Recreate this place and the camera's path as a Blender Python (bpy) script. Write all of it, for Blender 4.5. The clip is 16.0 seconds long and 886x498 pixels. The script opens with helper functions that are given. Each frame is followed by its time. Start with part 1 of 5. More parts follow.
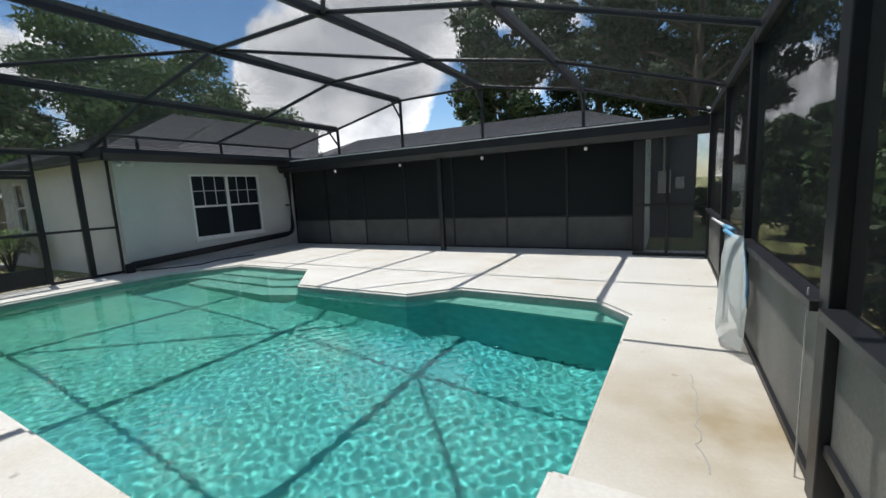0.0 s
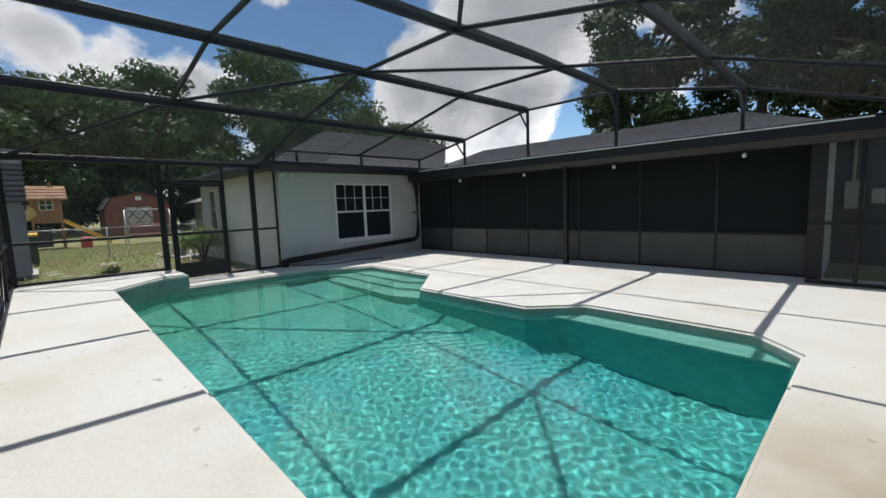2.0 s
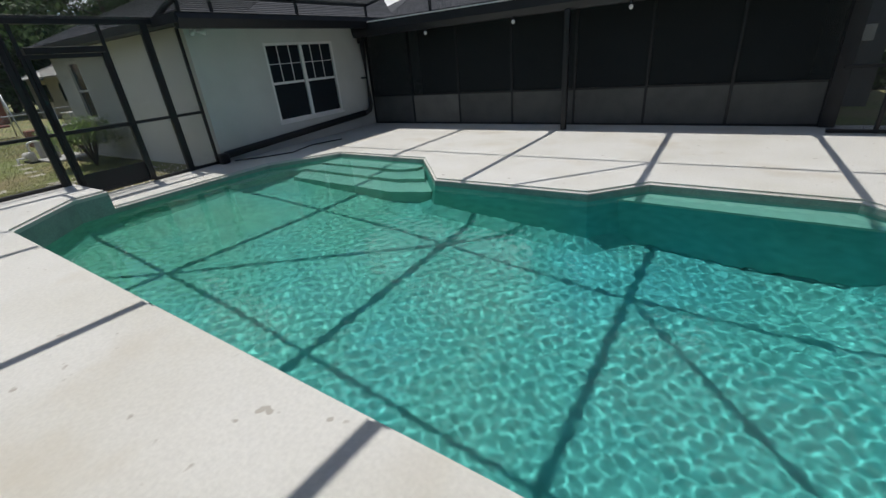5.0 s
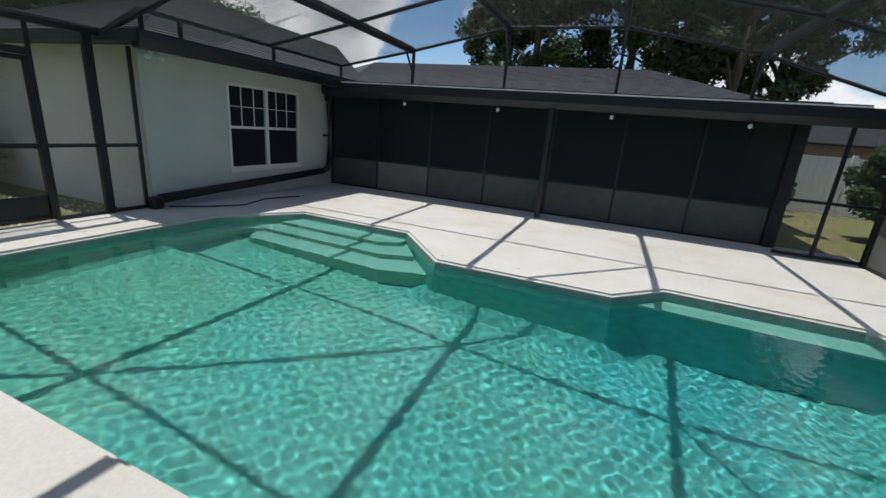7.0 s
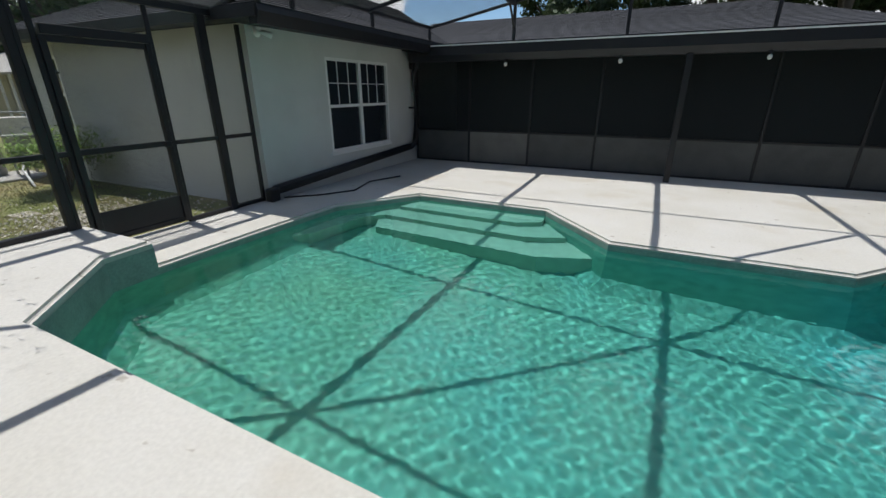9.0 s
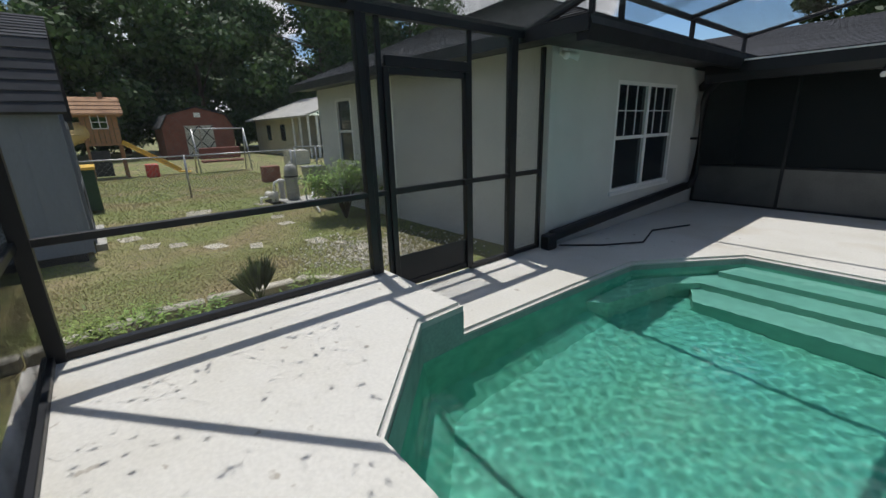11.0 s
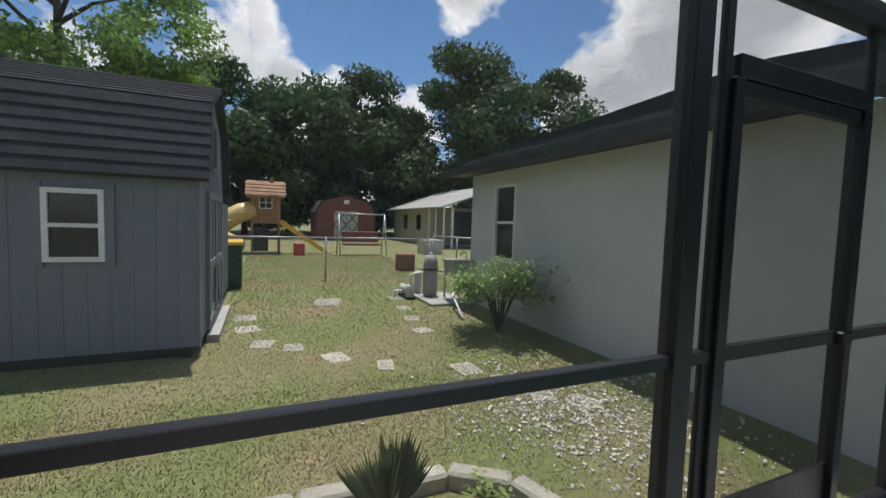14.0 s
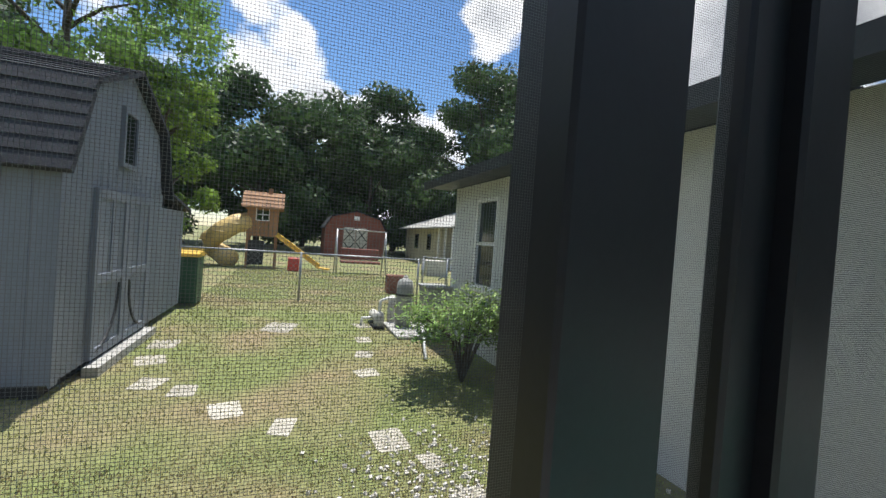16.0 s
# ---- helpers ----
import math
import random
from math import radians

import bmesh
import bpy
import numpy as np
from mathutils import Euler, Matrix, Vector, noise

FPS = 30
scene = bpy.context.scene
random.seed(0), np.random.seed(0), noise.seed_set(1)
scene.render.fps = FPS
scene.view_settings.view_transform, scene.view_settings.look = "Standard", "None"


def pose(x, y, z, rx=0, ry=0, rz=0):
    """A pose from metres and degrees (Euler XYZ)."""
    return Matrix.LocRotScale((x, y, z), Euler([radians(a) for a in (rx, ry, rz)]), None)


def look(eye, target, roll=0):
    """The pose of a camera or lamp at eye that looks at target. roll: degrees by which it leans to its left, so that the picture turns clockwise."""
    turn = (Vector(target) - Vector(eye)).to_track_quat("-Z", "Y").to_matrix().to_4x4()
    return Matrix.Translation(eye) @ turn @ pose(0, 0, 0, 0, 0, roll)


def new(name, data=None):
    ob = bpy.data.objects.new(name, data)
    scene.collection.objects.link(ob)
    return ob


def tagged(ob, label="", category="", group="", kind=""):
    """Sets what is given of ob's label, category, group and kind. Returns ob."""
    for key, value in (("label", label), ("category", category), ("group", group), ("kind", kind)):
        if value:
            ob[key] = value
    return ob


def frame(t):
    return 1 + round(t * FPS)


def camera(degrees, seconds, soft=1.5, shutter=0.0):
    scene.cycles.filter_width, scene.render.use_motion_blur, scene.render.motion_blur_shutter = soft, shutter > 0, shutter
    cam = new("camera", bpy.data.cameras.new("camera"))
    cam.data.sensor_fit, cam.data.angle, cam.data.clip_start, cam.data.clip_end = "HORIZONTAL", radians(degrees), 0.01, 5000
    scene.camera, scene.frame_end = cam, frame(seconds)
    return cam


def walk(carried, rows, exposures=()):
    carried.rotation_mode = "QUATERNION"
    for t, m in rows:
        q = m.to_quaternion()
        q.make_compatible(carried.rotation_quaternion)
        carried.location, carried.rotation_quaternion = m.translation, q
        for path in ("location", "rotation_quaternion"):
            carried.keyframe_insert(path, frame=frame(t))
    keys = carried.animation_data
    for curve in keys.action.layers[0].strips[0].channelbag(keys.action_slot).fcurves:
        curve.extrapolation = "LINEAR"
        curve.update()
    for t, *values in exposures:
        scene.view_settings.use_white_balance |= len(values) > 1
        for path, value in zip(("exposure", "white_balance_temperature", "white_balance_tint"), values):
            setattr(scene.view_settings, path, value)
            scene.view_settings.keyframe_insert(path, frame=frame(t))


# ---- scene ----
cam = camera(94.0, 16.0)
PATH = [
    (0, (2.22, 0.962, 1.43), (1.26, 2.694, 1.147), -3.0),
    (0.5, (2.239, 0.979, 1.434), (1.317, 2.74, 1.212), -2.9),
    (1, (2.215, 0.959, 1.46), (1.149, 2.645, 1.319), -3.0),
    (1.5, (2.217, 0.943, 1.461), (0.94, 2.48, 1.39), -2.8),
    (2, (2.158, 0.965, 1.433), (0.745, 2.365, 1.22), -2.0),
    (2.5, (1.908, 0.938, 1.402), (0.482, 2.251, 0.908), -6.0),
    (3, (1.568, 1.002, 1.343), (0.279, 2.387, 0.694), -8.6),
    (3.2, (1.415, 1.057, 1.353), (0.152, 2.441, 0.653), -9.1),
    (5.3, (-0.089, 0.812, 1.613), (-0.965, 2.373, 0.72), -2.4),
    (5.5, (-0.238, 0.809, 1.607), (-0.981, 2.432, 0.704), 0.1),
    (6, (-0.596, 0.9, 1.589), (-1.603, 2.49, 0.912), -3.5),
    (6.5, (-1.001, 0.933, 1.639), (-2.079, 2.506, 1.037), 2.0),
    (7, (-1.315, 0.912, 1.639), (-1.986, 2.711, 1.078), 4.8),
    (7.5, (-1.714, 0.924, 1.604), (-2.683, 2.587, 1.059), -0.4),
    (8, (-2.119, 0.886, 1.589), (-3.008, 2.569, 0.975), -0.8),
    (8.2, (-2.259, 0.857, 1.602), (-3.001, 2.596, 0.949), -0.7),
    (10.3, (-4.302, 1.025, 1.557), (-5.502, 2.432, 0.796), -0.2),
    (10.5, (-4.457, 1.036, 1.566), (-5.771, 2.37, 0.862), -0.9),
    (11, (-4.909, 1.067, 1.575), (-6.39, 2.284, 1.005), -1.7),
    (11.5, (-5.401, 1.136, 1.58), (-7.155, 1.987, 1.132), -1.8),
    (12, (-5.861, 1.147, 1.599), (-7.719, 1.825, 1.302), 0.9),
    (12.5, (-6.25, 1.221, 1.593), (-8.11, 1.894, 1.297), 0.9),
    (13, (-6.523, 1.264, 1.606), (-8.415, 1.883, 1.407), 0.1),
    (13.5, (-6.814, 1.327, 1.517), (-8.643, 2.126, 1.383), 1.9),
    (14, (-7.122, 1.499, 1.496), (-8.951, 2.297, 1.367), 1.8),
    (14.5, (-7.381, 1.731, 1.515), (-9.2, 2.556, 1.414), 1.5),
    (15, (-7.61, 2.09, 1.522), (-9.397, 2.987, 1.437), 2.2),
    (15.5, (-7.78, 2.50, 1.512), (-9.63, 3.255, 1.42), 1.5),
    (16, (-7.92, 2.722, 1.5), (-9.795, 3.419, 1.468), 4.2),
]
EXPOSURES = [(0.0, 0.32), (1.5, 0.28), (3.0, 0.06), (5.5, -0.1), (7.0, 0.04), (8.0, 0.04), (10.5, -0.04), (12.0, 0.08), (13.5, 0.12), (14.5, 0.16), (15.5, 0.34), (16.0, 0.55)]
walk(cam, [(t, look(eye, target, roll)) for t, eye, target, roll in PATH], exposures=EXPOSURES)

# ---- world, sun ----
SUN_WAY = Vector((-0.25, 0.05, 1.0)).normalized()
world = bpy.data.worlds.new("sky")
scene.world = world
world.use_nodes = True
wn, wl = world.node_tree.nodes, world.node_tree.links
wn.clear()
w_out, w_bg = wn.new("ShaderNodeOutputWorld"), wn.new("ShaderNodeBackground")
w_sky = wn.new("ShaderNodeTexSky")
w_sky.sky_type, w_sky.sun_disc = "NISHITA", False
w_sky.sun_elevation = math.asin(SUN_WAY.z)
w_sky.sun_rotation = math.atan2(SUN_WAY.x, SUN_WAY.y)
w_sky.air_density, w_sky.dust_density, w_sky.ozone_density = 1.0, 0.3, 3.0
w_co, w_map = wn.new("ShaderNodeTexCoord"), wn.new("ShaderNodeMapping")
w_map.inputs["Scale"].default_value, w_map.inputs["Location"].default_value = (1.0, 1.0, 1.5), (0.35, 0.2, 0.1)
w_noise, w_ramp, w_shade, w_mix = wn.new("ShaderNodeTexNoise"), wn.new("ShaderNodeValToRGB"), wn.new("ShaderNodeValToRGB"), wn.new("ShaderNodeMix")
w_noise.inputs["Scale"].default_value, w_noise.inputs["Detail"].default_value, w_noise.inputs["Roughness"].default_value = 2.4, 12.0, 0.56
w_noise.inputs["Distortion"].default_value = 0.0
w_ramp.color_ramp.elements[0].position, w_ramp.color_ramp.elements[1].position = 0.505, 0.555
w_shade.color_ramp.elements[0].position, w_shade.color_ramp.elements[1].position = 0.53, 0.74
w_shade.color_ramp.elements[0].color, w_shade.color_ramp.elements[1].color = (9.4, 9.5, 9.8, 1), (4.6, 4.8, 5.2, 1)
w_mix.data_type = "RGBA"
wl.new(w_co.outputs["Generated"], w_map.inputs[0])
wl.new(w_map.outputs[0], w_noise.inputs["Vector"])
# heaps of cloud and blue gaps: direction, angular radius in degrees, weight
HEAPS = [((-0.62, 0.70, 0.35), 15, 0.13), ((-0.53, 0.77, 0.36), 13, 0.12), ((-0.80, 0.42, 0.46), 8, 0.10), ((-0.94, -0.03, 0.34), 8, 0.12), ((-0.768, 0.595, 0.236), 6, 0.10), ((-0.566, 0.806, 0.174), 6, 0.10), ((-0.94, 0.19, 0.275), 6, 0.10), ((0.17, 0.98, 0.10), 9, 0.08),
         ((-0.89, 0.19, 0.42), 11, -0.16), ((-0.79, 0.51, 0.37), 8, -0.14), ((-0.84, 0.43, 0.33), 9, -0.12), ((-0.83, 0.506, 0.24), 6, -0.12)]
density = w_noise.outputs["Fac"]
for way, radius, weight in HEAPS:
    near, far, add = wn.new("ShaderNodeVectorMath"), wn.new("ShaderNodeMapRange"), wn.new("ShaderNodeMath")
    near.operation, near.inputs[1].default_value = "DOT_PRODUCT", Vector(way).normalized()
    far.interpolation_type = "SMOOTHSTEP"
    far.inputs["From Min"].default_value, far.inputs["From Max"].default_value, far.inputs["To Max"].default_value = math.cos(radians(radius)), 1.0, weight
    wl.new(w_co.outputs["Generated"], near.inputs[0])
    wl.new(near.outputs["Value"], far.inputs[0])
    wl.new(density, add.inputs[0])
    wl.new(far.outputs[0], add.inputs[1])
    density = add.outputs[0]
wl.new(density, w_ramp.inputs[0])
w_puff, w_lift = wn.new("ShaderNodeTexNoise"), wn.new("ShaderNodeMath")
w_puff.inputs["Scale"].default_value, w_puff.inputs["Detail"].default_value = 7.0, 8.0
w_lift.operation, w_lift.inputs[1].default_value = "MULTIPLY_ADD", 0.42
w_base = wn.new("ShaderNodeMath")
w_base.operation, w_base.inputs[1].default_value = "SUBTRACT", 0.21
wl.new(w_map.outputs[0], w_puff.inputs["Vector"])
wl.new(w_puff.outputs["Fac"], w_lift.inputs[0])
wl.new(density, w_lift.inputs[2])
wl.new(w_lift.outputs[0], w_base.inputs[0])
wl.new(w_base.outputs[0], w_shade.inputs[0])
wl.new(w_ramp.outputs[0], w_mix.inputs[0])
w_hue = wn.new("ShaderNodeHueSaturation")
w_hue.inputs["Saturation"].default_value, w_hue.inputs["Value"].default_value = 1.15, 1.1
wl.new(w_sky.outputs[0], w_hue.inputs["Color"])
wl.new(w_hue.outputs[0], w_mix.inputs["A"])
wl.new(w_shade.outputs[0], w_mix.inputs["B"])
wl.new(w_mix.outputs["Result"], w_bg.inputs[0])
w_bg.inputs[1].default_value = 0.105
wl.new(w_bg.outputs[0], w_out.inputs[0])

sun = new("sun", bpy.data.lights.new("sun", "SUN"))
sun.data.energy, sun.data.angle, sun.data.color = 4.4, radians(0.55), (1.0, 0.975, 0.94)
sun.matrix_world = look(SUN_WAY * 40, (0, 0, 0))

# ---- materials ----
def mat(name, color, rough=0.6, metal=0.0, var=0.15, scale=3.0, fine=60.0, bump=0.2, bump_dist=0.01, color2=None, spec=0.5, island=0.0, stretch=None):
    """Principled with two scales of variation in colour and a fine relief, all in object metres."""
    m = bpy.data.materials.new(name)
    m.use_nodes = True
    n, l = m.node_tree.nodes, m.node_tree.links
    b = n["Principled BSDF"]
    b.inputs["Metallic"].default_value = metal
    b.inputs["Specular IOR Level"].default_value = spec
    geo = n.new("ShaderNodeNewGeometry")
    src = geo.outputs["Position"]
    if stretch:
        mp = n.new("ShaderNodeMapping")
        mp.inputs["Scale"].default_value = stretch
        l.new(src, mp.inputs[0])
        src = mp.outputs[0]
    big, small = n.new("ShaderNodeTexNoise"), n.new("ShaderNodeTexNoise")
    big.inputs["Scale"].default_value, big.inputs["Detail"].default_value = scale, 5
    small.inputs["Scale"].default_value, small.inputs["Detail"].default_value = fine, 3
    l.new(src, big.inputs["Vector"])
    l.new(src, small.inputs["Vector"])
    c2 = color2 or tuple(c * (1 - 1.6 * var) for c in color)
    mix = n.new("ShaderNodeMix")
    mix.data_type = "RGBA"
    mix.inputs["A"].default_value, mix.inputs["B"].default_value = (*color, 1), (*c2, 1)
    ramp = n.new("ShaderNodeValToRGB")
    ramp.color_ramp.elements[0].position, ramp.color_ramp.elements[1].position = 0.42, 0.68
    l.new(big.outputs["Fac"], ramp.inputs[0])
    l.new(ramp.outputs[0], mix.inputs[0])
    hsv = n.new("ShaderNodeHueSaturation")
    mr = n.new("ShaderNodeMapRange")
    mr.inputs["To Min"].default_value, mr.inputs["To Max"].default_value = 1 - var, 1 + var
    mr.inputs["From Min"].default_value, mr.inputs["From Max"].default_value = 0.3, 0.7
    l.new(small.outputs["Fac"], mr.inputs[0])
    val = mr.outputs[0]
    if island:
        info, mul, mr2 = n.new("ShaderNodeObjectInfo"), n.new("ShaderNodeMath"), n.new("ShaderNodeMapRange")
        mr2.inputs["To Min"].default_value, mr2.inputs["To Max"].default_value = 1 - island, 1 + island
        add = n.new("ShaderNodeMath")
        add.operation = "ADD"
        fr = n.new("ShaderNodeMath")
        fr.operation = "FRACT"
        l.new(geo.outputs["Random Per Island"], add.inputs[0])
        l.new(info.outputs["Random"], add.inputs[1])
        l.new(add.outputs[0], fr.inputs[0])
        l.new(fr.outputs[0], mr2.inputs[0])
        mul.operation = "MULTIPLY"
        l.new(val, mul.inputs[0])
        l.new(mr2.outputs[0], mul.inputs[1])
        val = mul.outputs[0]
    l.new(val, hsv.inputs["Value"])
    l.new(mix.outputs["Result"], hsv.inputs["Color"])
    l.new(hsv.outputs[0], b.inputs["Base Color"])
    rr = n.new("ShaderNodeMapRange")
    rr.inputs["To Min"].default_value, rr.inputs["To Max"].default_value = max(0.02, rough - 0.12), min(1, rough + 0.12)
    l.new(big.outputs["Fac"], rr.inputs[0])
    l.new(rr.outputs[0], b.inputs["Roughness"])
    if bump:
        bp = n.new("ShaderNodeBump")
        bp.inputs["Strength"].default_value, bp.inputs["Distance"].default_value = bump, bump_dist
        l.new(small.outputs["Fac"], bp.inputs["Height"])
        l.new(bp.outputs[0], b.inputs["Normal"])
    return m


def screen_mat(name, pitch, cover, color):
    """Woven insect screen: threads both ways, open between."""
    m = bpy.data.materials.new(name)
    m.use_nodes = True
    n, l = m.node_tree.nodes, m.node_tree.links
    n.clear()
    out, mix, tr, df = n.new("ShaderNodeOutputMaterial"), n.new("ShaderNodeMixShader"), n.new("ShaderNodeBsdfTransparent"), n.new("ShaderNodeBsdfDiffuse")
    df.inputs["Color"].default_value = (*color, 1)
    uv, sep = n.new("ShaderNodeUVMap"), n.new("ShaderNodeSeparateXYZ")
    l.new(uv.outputs[0], sep.inputs[0])
    got = []
    for ax in ("X", "Y"):
        sc, fr, lt = n.new("ShaderNodeMath"), n.new("ShaderNodeMath"), n.new("ShaderNodeMath")
        sc.operation, fr.operation, lt.operation = "DIVIDE", "FRACT", "LESS_THAN"
        sc.inputs[1].default_value, lt.inputs[1].default_value = pitch, cover
        l.new(sep.outputs[ax], sc.inputs[0])
        l.new(sc.outputs[0], fr.inputs[0])
        l.new(fr.outputs[0], lt.inputs[0])
        got.append(lt)
    mx = n.new("ShaderNodeMath")
    mx.operation = "MAXIMUM"
    l.new(got[0].outputs[0], mx.inputs[0])
    l.new(got[1].outputs[0], mx.inputs[1])
    l.new(mx.outputs[0], mix.inputs[0])
    l.new(tr.outputs[0], mix.inputs[1])
    l.new(df.outputs[0], mix.inputs[2])
    l.new(mix.outputs[0], out.inputs[0])
    return m


DECK = mat("painted_concrete", (0.61, 0.595, 0.55), 0.75, 0, 0.05, 0.9, 45, 0.25, 0.004, (0.56, 0.54, 0.48))
nd, ld = DECK.node_tree.nodes, DECK.node_tree.links
pd = nd["Principled BSDF"]
was = pd.inputs["Base Color"].links[0].from_socket
gd, n1, n2, r1, r2, m1, m2 = (nd.new("ShaderNode" + k) for k in ("NewGeometry", "TexNoise", "TexNoise", "ValToRGB", "ValToRGB", "Mix", "Mix"))
n1.inputs["Scale"].default_value, n1.inputs["Detail"].default_value = 0.8, 7
n2.inputs["Scale"].default_value, n2.inputs["Detail"].default_value = 9.0, 2
r1.color_ramp.elements[0].position, r1.color_ramp.elements[1].position = 0.56, 0.76
r2.color_ramp.elements[0].position, r2.color_ramp.elements[1].position = 0.70, 0.75
for nn, rr, mm, src, tone in ((n1, r1, m1, was, (0.50, 0.45, 0.36)), (n2, r2, m2, None, (0.40, 0.37, 0.32))):
    mm.data_type = "RGBA"
    ld.new(gd.outputs["Position"], nn.inputs["Vector"])
    ld.new(nn.outputs["Fac"], rr.inputs[0])
    ld.new(rr.outputs[0], mm.inputs[0])
    ld.new(src or m1.outputs["Result"], mm.inputs["A"])
    mm.inputs["B"].default_value = (*tone, 1)
dist, dmr, dmul, m3, n3 = (nd.new("ShaderNode" + k) for k in ("VectorMath", "MapRange", "Math", "Mix", "TexNoise"))
dist.operation, dmul.operation, m3.data_type = "DISTANCE", "MULTIPLY", "RGBA"
dist.inputs[1].default_value = (2.62, 3.7, 0.0)
n3.inputs["Scale"].default_value, n3.inputs["Detail"].default_value = 2.6, 6
dmr.inputs["From Min"].default_value, dmr.inputs["From Max"].default_value = 0.25, 1.35
dmr.inputs["To Min"].default_value, dmr.inputs["To Max"].default_value = 1.5, 0.0
m3.inputs["B"].default_value = (0.34, 0.28, 0.18, 1)
ld.new(gd.outputs["Position"], dist.inputs[0])
ld.new(gd.outputs["Position"], n3.inputs["Vector"])
ld.new(dist.outputs["Value"], dmr.inputs[0])
ld.new(dmr.outputs[0], dmul.inputs[0])
ld.new(n3.outputs["Fac"], dmul.inputs[1])
ld.new(dmul.outputs[0], m3.inputs[0])
ld.new(m2.outputs["Result"], m3.inputs["A"])
ld.new(m3.outputs["Result"], pd.inputs["Base Color"])
# light lost in the water's depth is put into both plaster colours
PLASTER = mat("depth_tinted_plaster", (0.185, 0.445, 0.38), 0.6, 0, 0.16, 0.35, 7, 0.2, 0.02, (0.14, 0.437, 0.435))
STEP_PLASTER = mat("shallow_tinted_plaster", (0.46, 0.60, 0.49), 0.6, 0, 0.10, 0.8, 9, 0.2, 0.01, (0.41, 0.56, 0.46))
# depth tint along x: greener at the shallow end, bluer at the deep end
np_, lp_ = PLASTER.node_tree.nodes, PLASTER.node_tree.links
pg, psep, pmr, pmix, pns, padd = (np_.new("ShaderNode" + k) for k in ("NewGeometry", "SeparateXYZ", "MapRange", "Mix", "TexNoise", "Math"))
pns.inputs["Scale"].default_value, pns.inputs["Detail"].default_value = 0.7, 4
lp_.new(pg.outputs["Position"], psep.inputs[0])
lp_.new(pg.outputs["Position"], pns.inputs["Vector"])
padd.operation = "MULTIPLY_ADD"
padd.inputs[1].default_value = 4.0
lp_.new(pns.outputs["Fac"], padd.inputs[0])
lp_.new(psep.outputs["X"], padd.inputs[2])
pmr.inputs["From Min"].default_value, pmr.inputs["From Max"].default_value = -4.6, 2.2
lp_.new(padd.outputs[0], pmr.inputs[0])
pmix.data_type, pmix.blend_type = "RGBA", "MULTIPLY"
pmix.inputs["Factor"].default_value = 1.0
ptint = np_.new("ShaderNodeMix")
ptint.data_type = "RGBA"
ptint.inputs["A"].default_value, ptint.inputs["B"].default_value = (1.24, 1.04, 0.86, 1), (0.86, 1.08, 1.16, 1)
lp_.new(pmr.outputs[0], ptint.inputs[0])
pbs = np_["Principled BSDF"].inputs["Base Color"]
lp_.new(pbs.links[0].from_socket, pmix.inputs["A"])
lp_.new(ptint.outputs["Result"], pmix.inputs["B"])
lp_.new(pmix.outputs["Result"], pbs)
TILE_BAND = mat("pool_waterline", (0.30, 0.36, 0.33), 0.4, 0, 0.12, 5, 40, 0.1)
BLACK = mat("black_aluminium", (0.010, 0.011, 0.014), 0.45, 0, 0.12, 4, 120, 0.05, 0.002)
DARKTRIM = mat("black_painted_trim", (0.022, 0.023, 0.026), 0.5, 0, 0.15, 3, 80, 0.1, 0.003)
STUCCO = mat("white_stucco", (0.60, 0.605, 0.575), 0.85, 0, 0.05, 1.5, 90, 0.5, 0.006, (0.55, 0.555, 0.525))
SHINGLE = mat("dark_shingles", (0.036, 0.038, 0.044), 0.95, 0, 0.25, 6, 150, 0.4, 0.005, (0.026, 0.028, 0.032), island=0.25)
SHEDROOF = mat("dark_slate_shingles", (0.034, 0.036, 0.043), 0.9, 0, 0.25, 6, 150, 0.4, 0.005, (0.024, 0.026, 0.031), spec=0.25, island=0.25)
WHITE = mat("white_vinyl", (0.80, 0.80, 0.78), 0.45, 0, 0.03, 5, 60, 0.05)
SHEDGREY = mat("grey_painted_siding", (0.19, 0.21, 0.245), 0.75, 0, 0.07, 2, 70, 0.2, 0.003, stretch=(1, 1, 0.2))
GRASS_G = mat("dry_lawn", (0.155, 0.178, 0.056), 0.95, 0, 0.22, 0.7, 22, 0.4, 0.02, (0.235, 0.185, 0.10))
DIRT = mat("sandy_soil", (0.30, 0.23, 0.15), 0.95, 0, 0.2, 2, 50, 0.6, 0.02)
STONE = mat("pale_paving_stone", (0.42, 0.39, 0.32), 0.9, 0, 0.15, 5, 60, 0.5, 0.01, island=0.12)
# near-black: the porch room's shade is put into its wall and ceiling colour
INSIDE = mat("shade_dark_interior", (0.035, 0.038, 0.04), 0.9, 0, 0.1, 2, 40, 0.1)
CONC = mat("grey_concrete", (0.40, 0.39, 0.36), 0.9, 0, 0.1, 2, 60, 0.4, 0.006)
SCREEN = screen_mat("insect_screen", 0.0021, 0.088, (0.17, 0.17, 0.17))
ROOFSCREEN = screen_mat("roof_insect_screen", 0.0030, 0.11, (0.15, 0.15, 0.15))
DOORSCREEN = screen_mat("dense_door_screen", 0.0022, 0.25, (0.06, 0.062, 0.064))
# darker threads, for walls whose dimming at a slant is built in
WALLSCREEN = screen_mat("dark_insect_screen", 0.0018, 0.20, (0.03, 0.032, 0.034))
SUNSCREEN = screen_mat("dense_sun_screen", 0.0016, 0.5, (0.028, 0.033, 0.035))
BARK = mat("bark", (0.10, 0.08, 0.06), 0.95, 0, 0.25, 4, 30, 0.9, 0.03, stretch=(1, 1, 0.25))


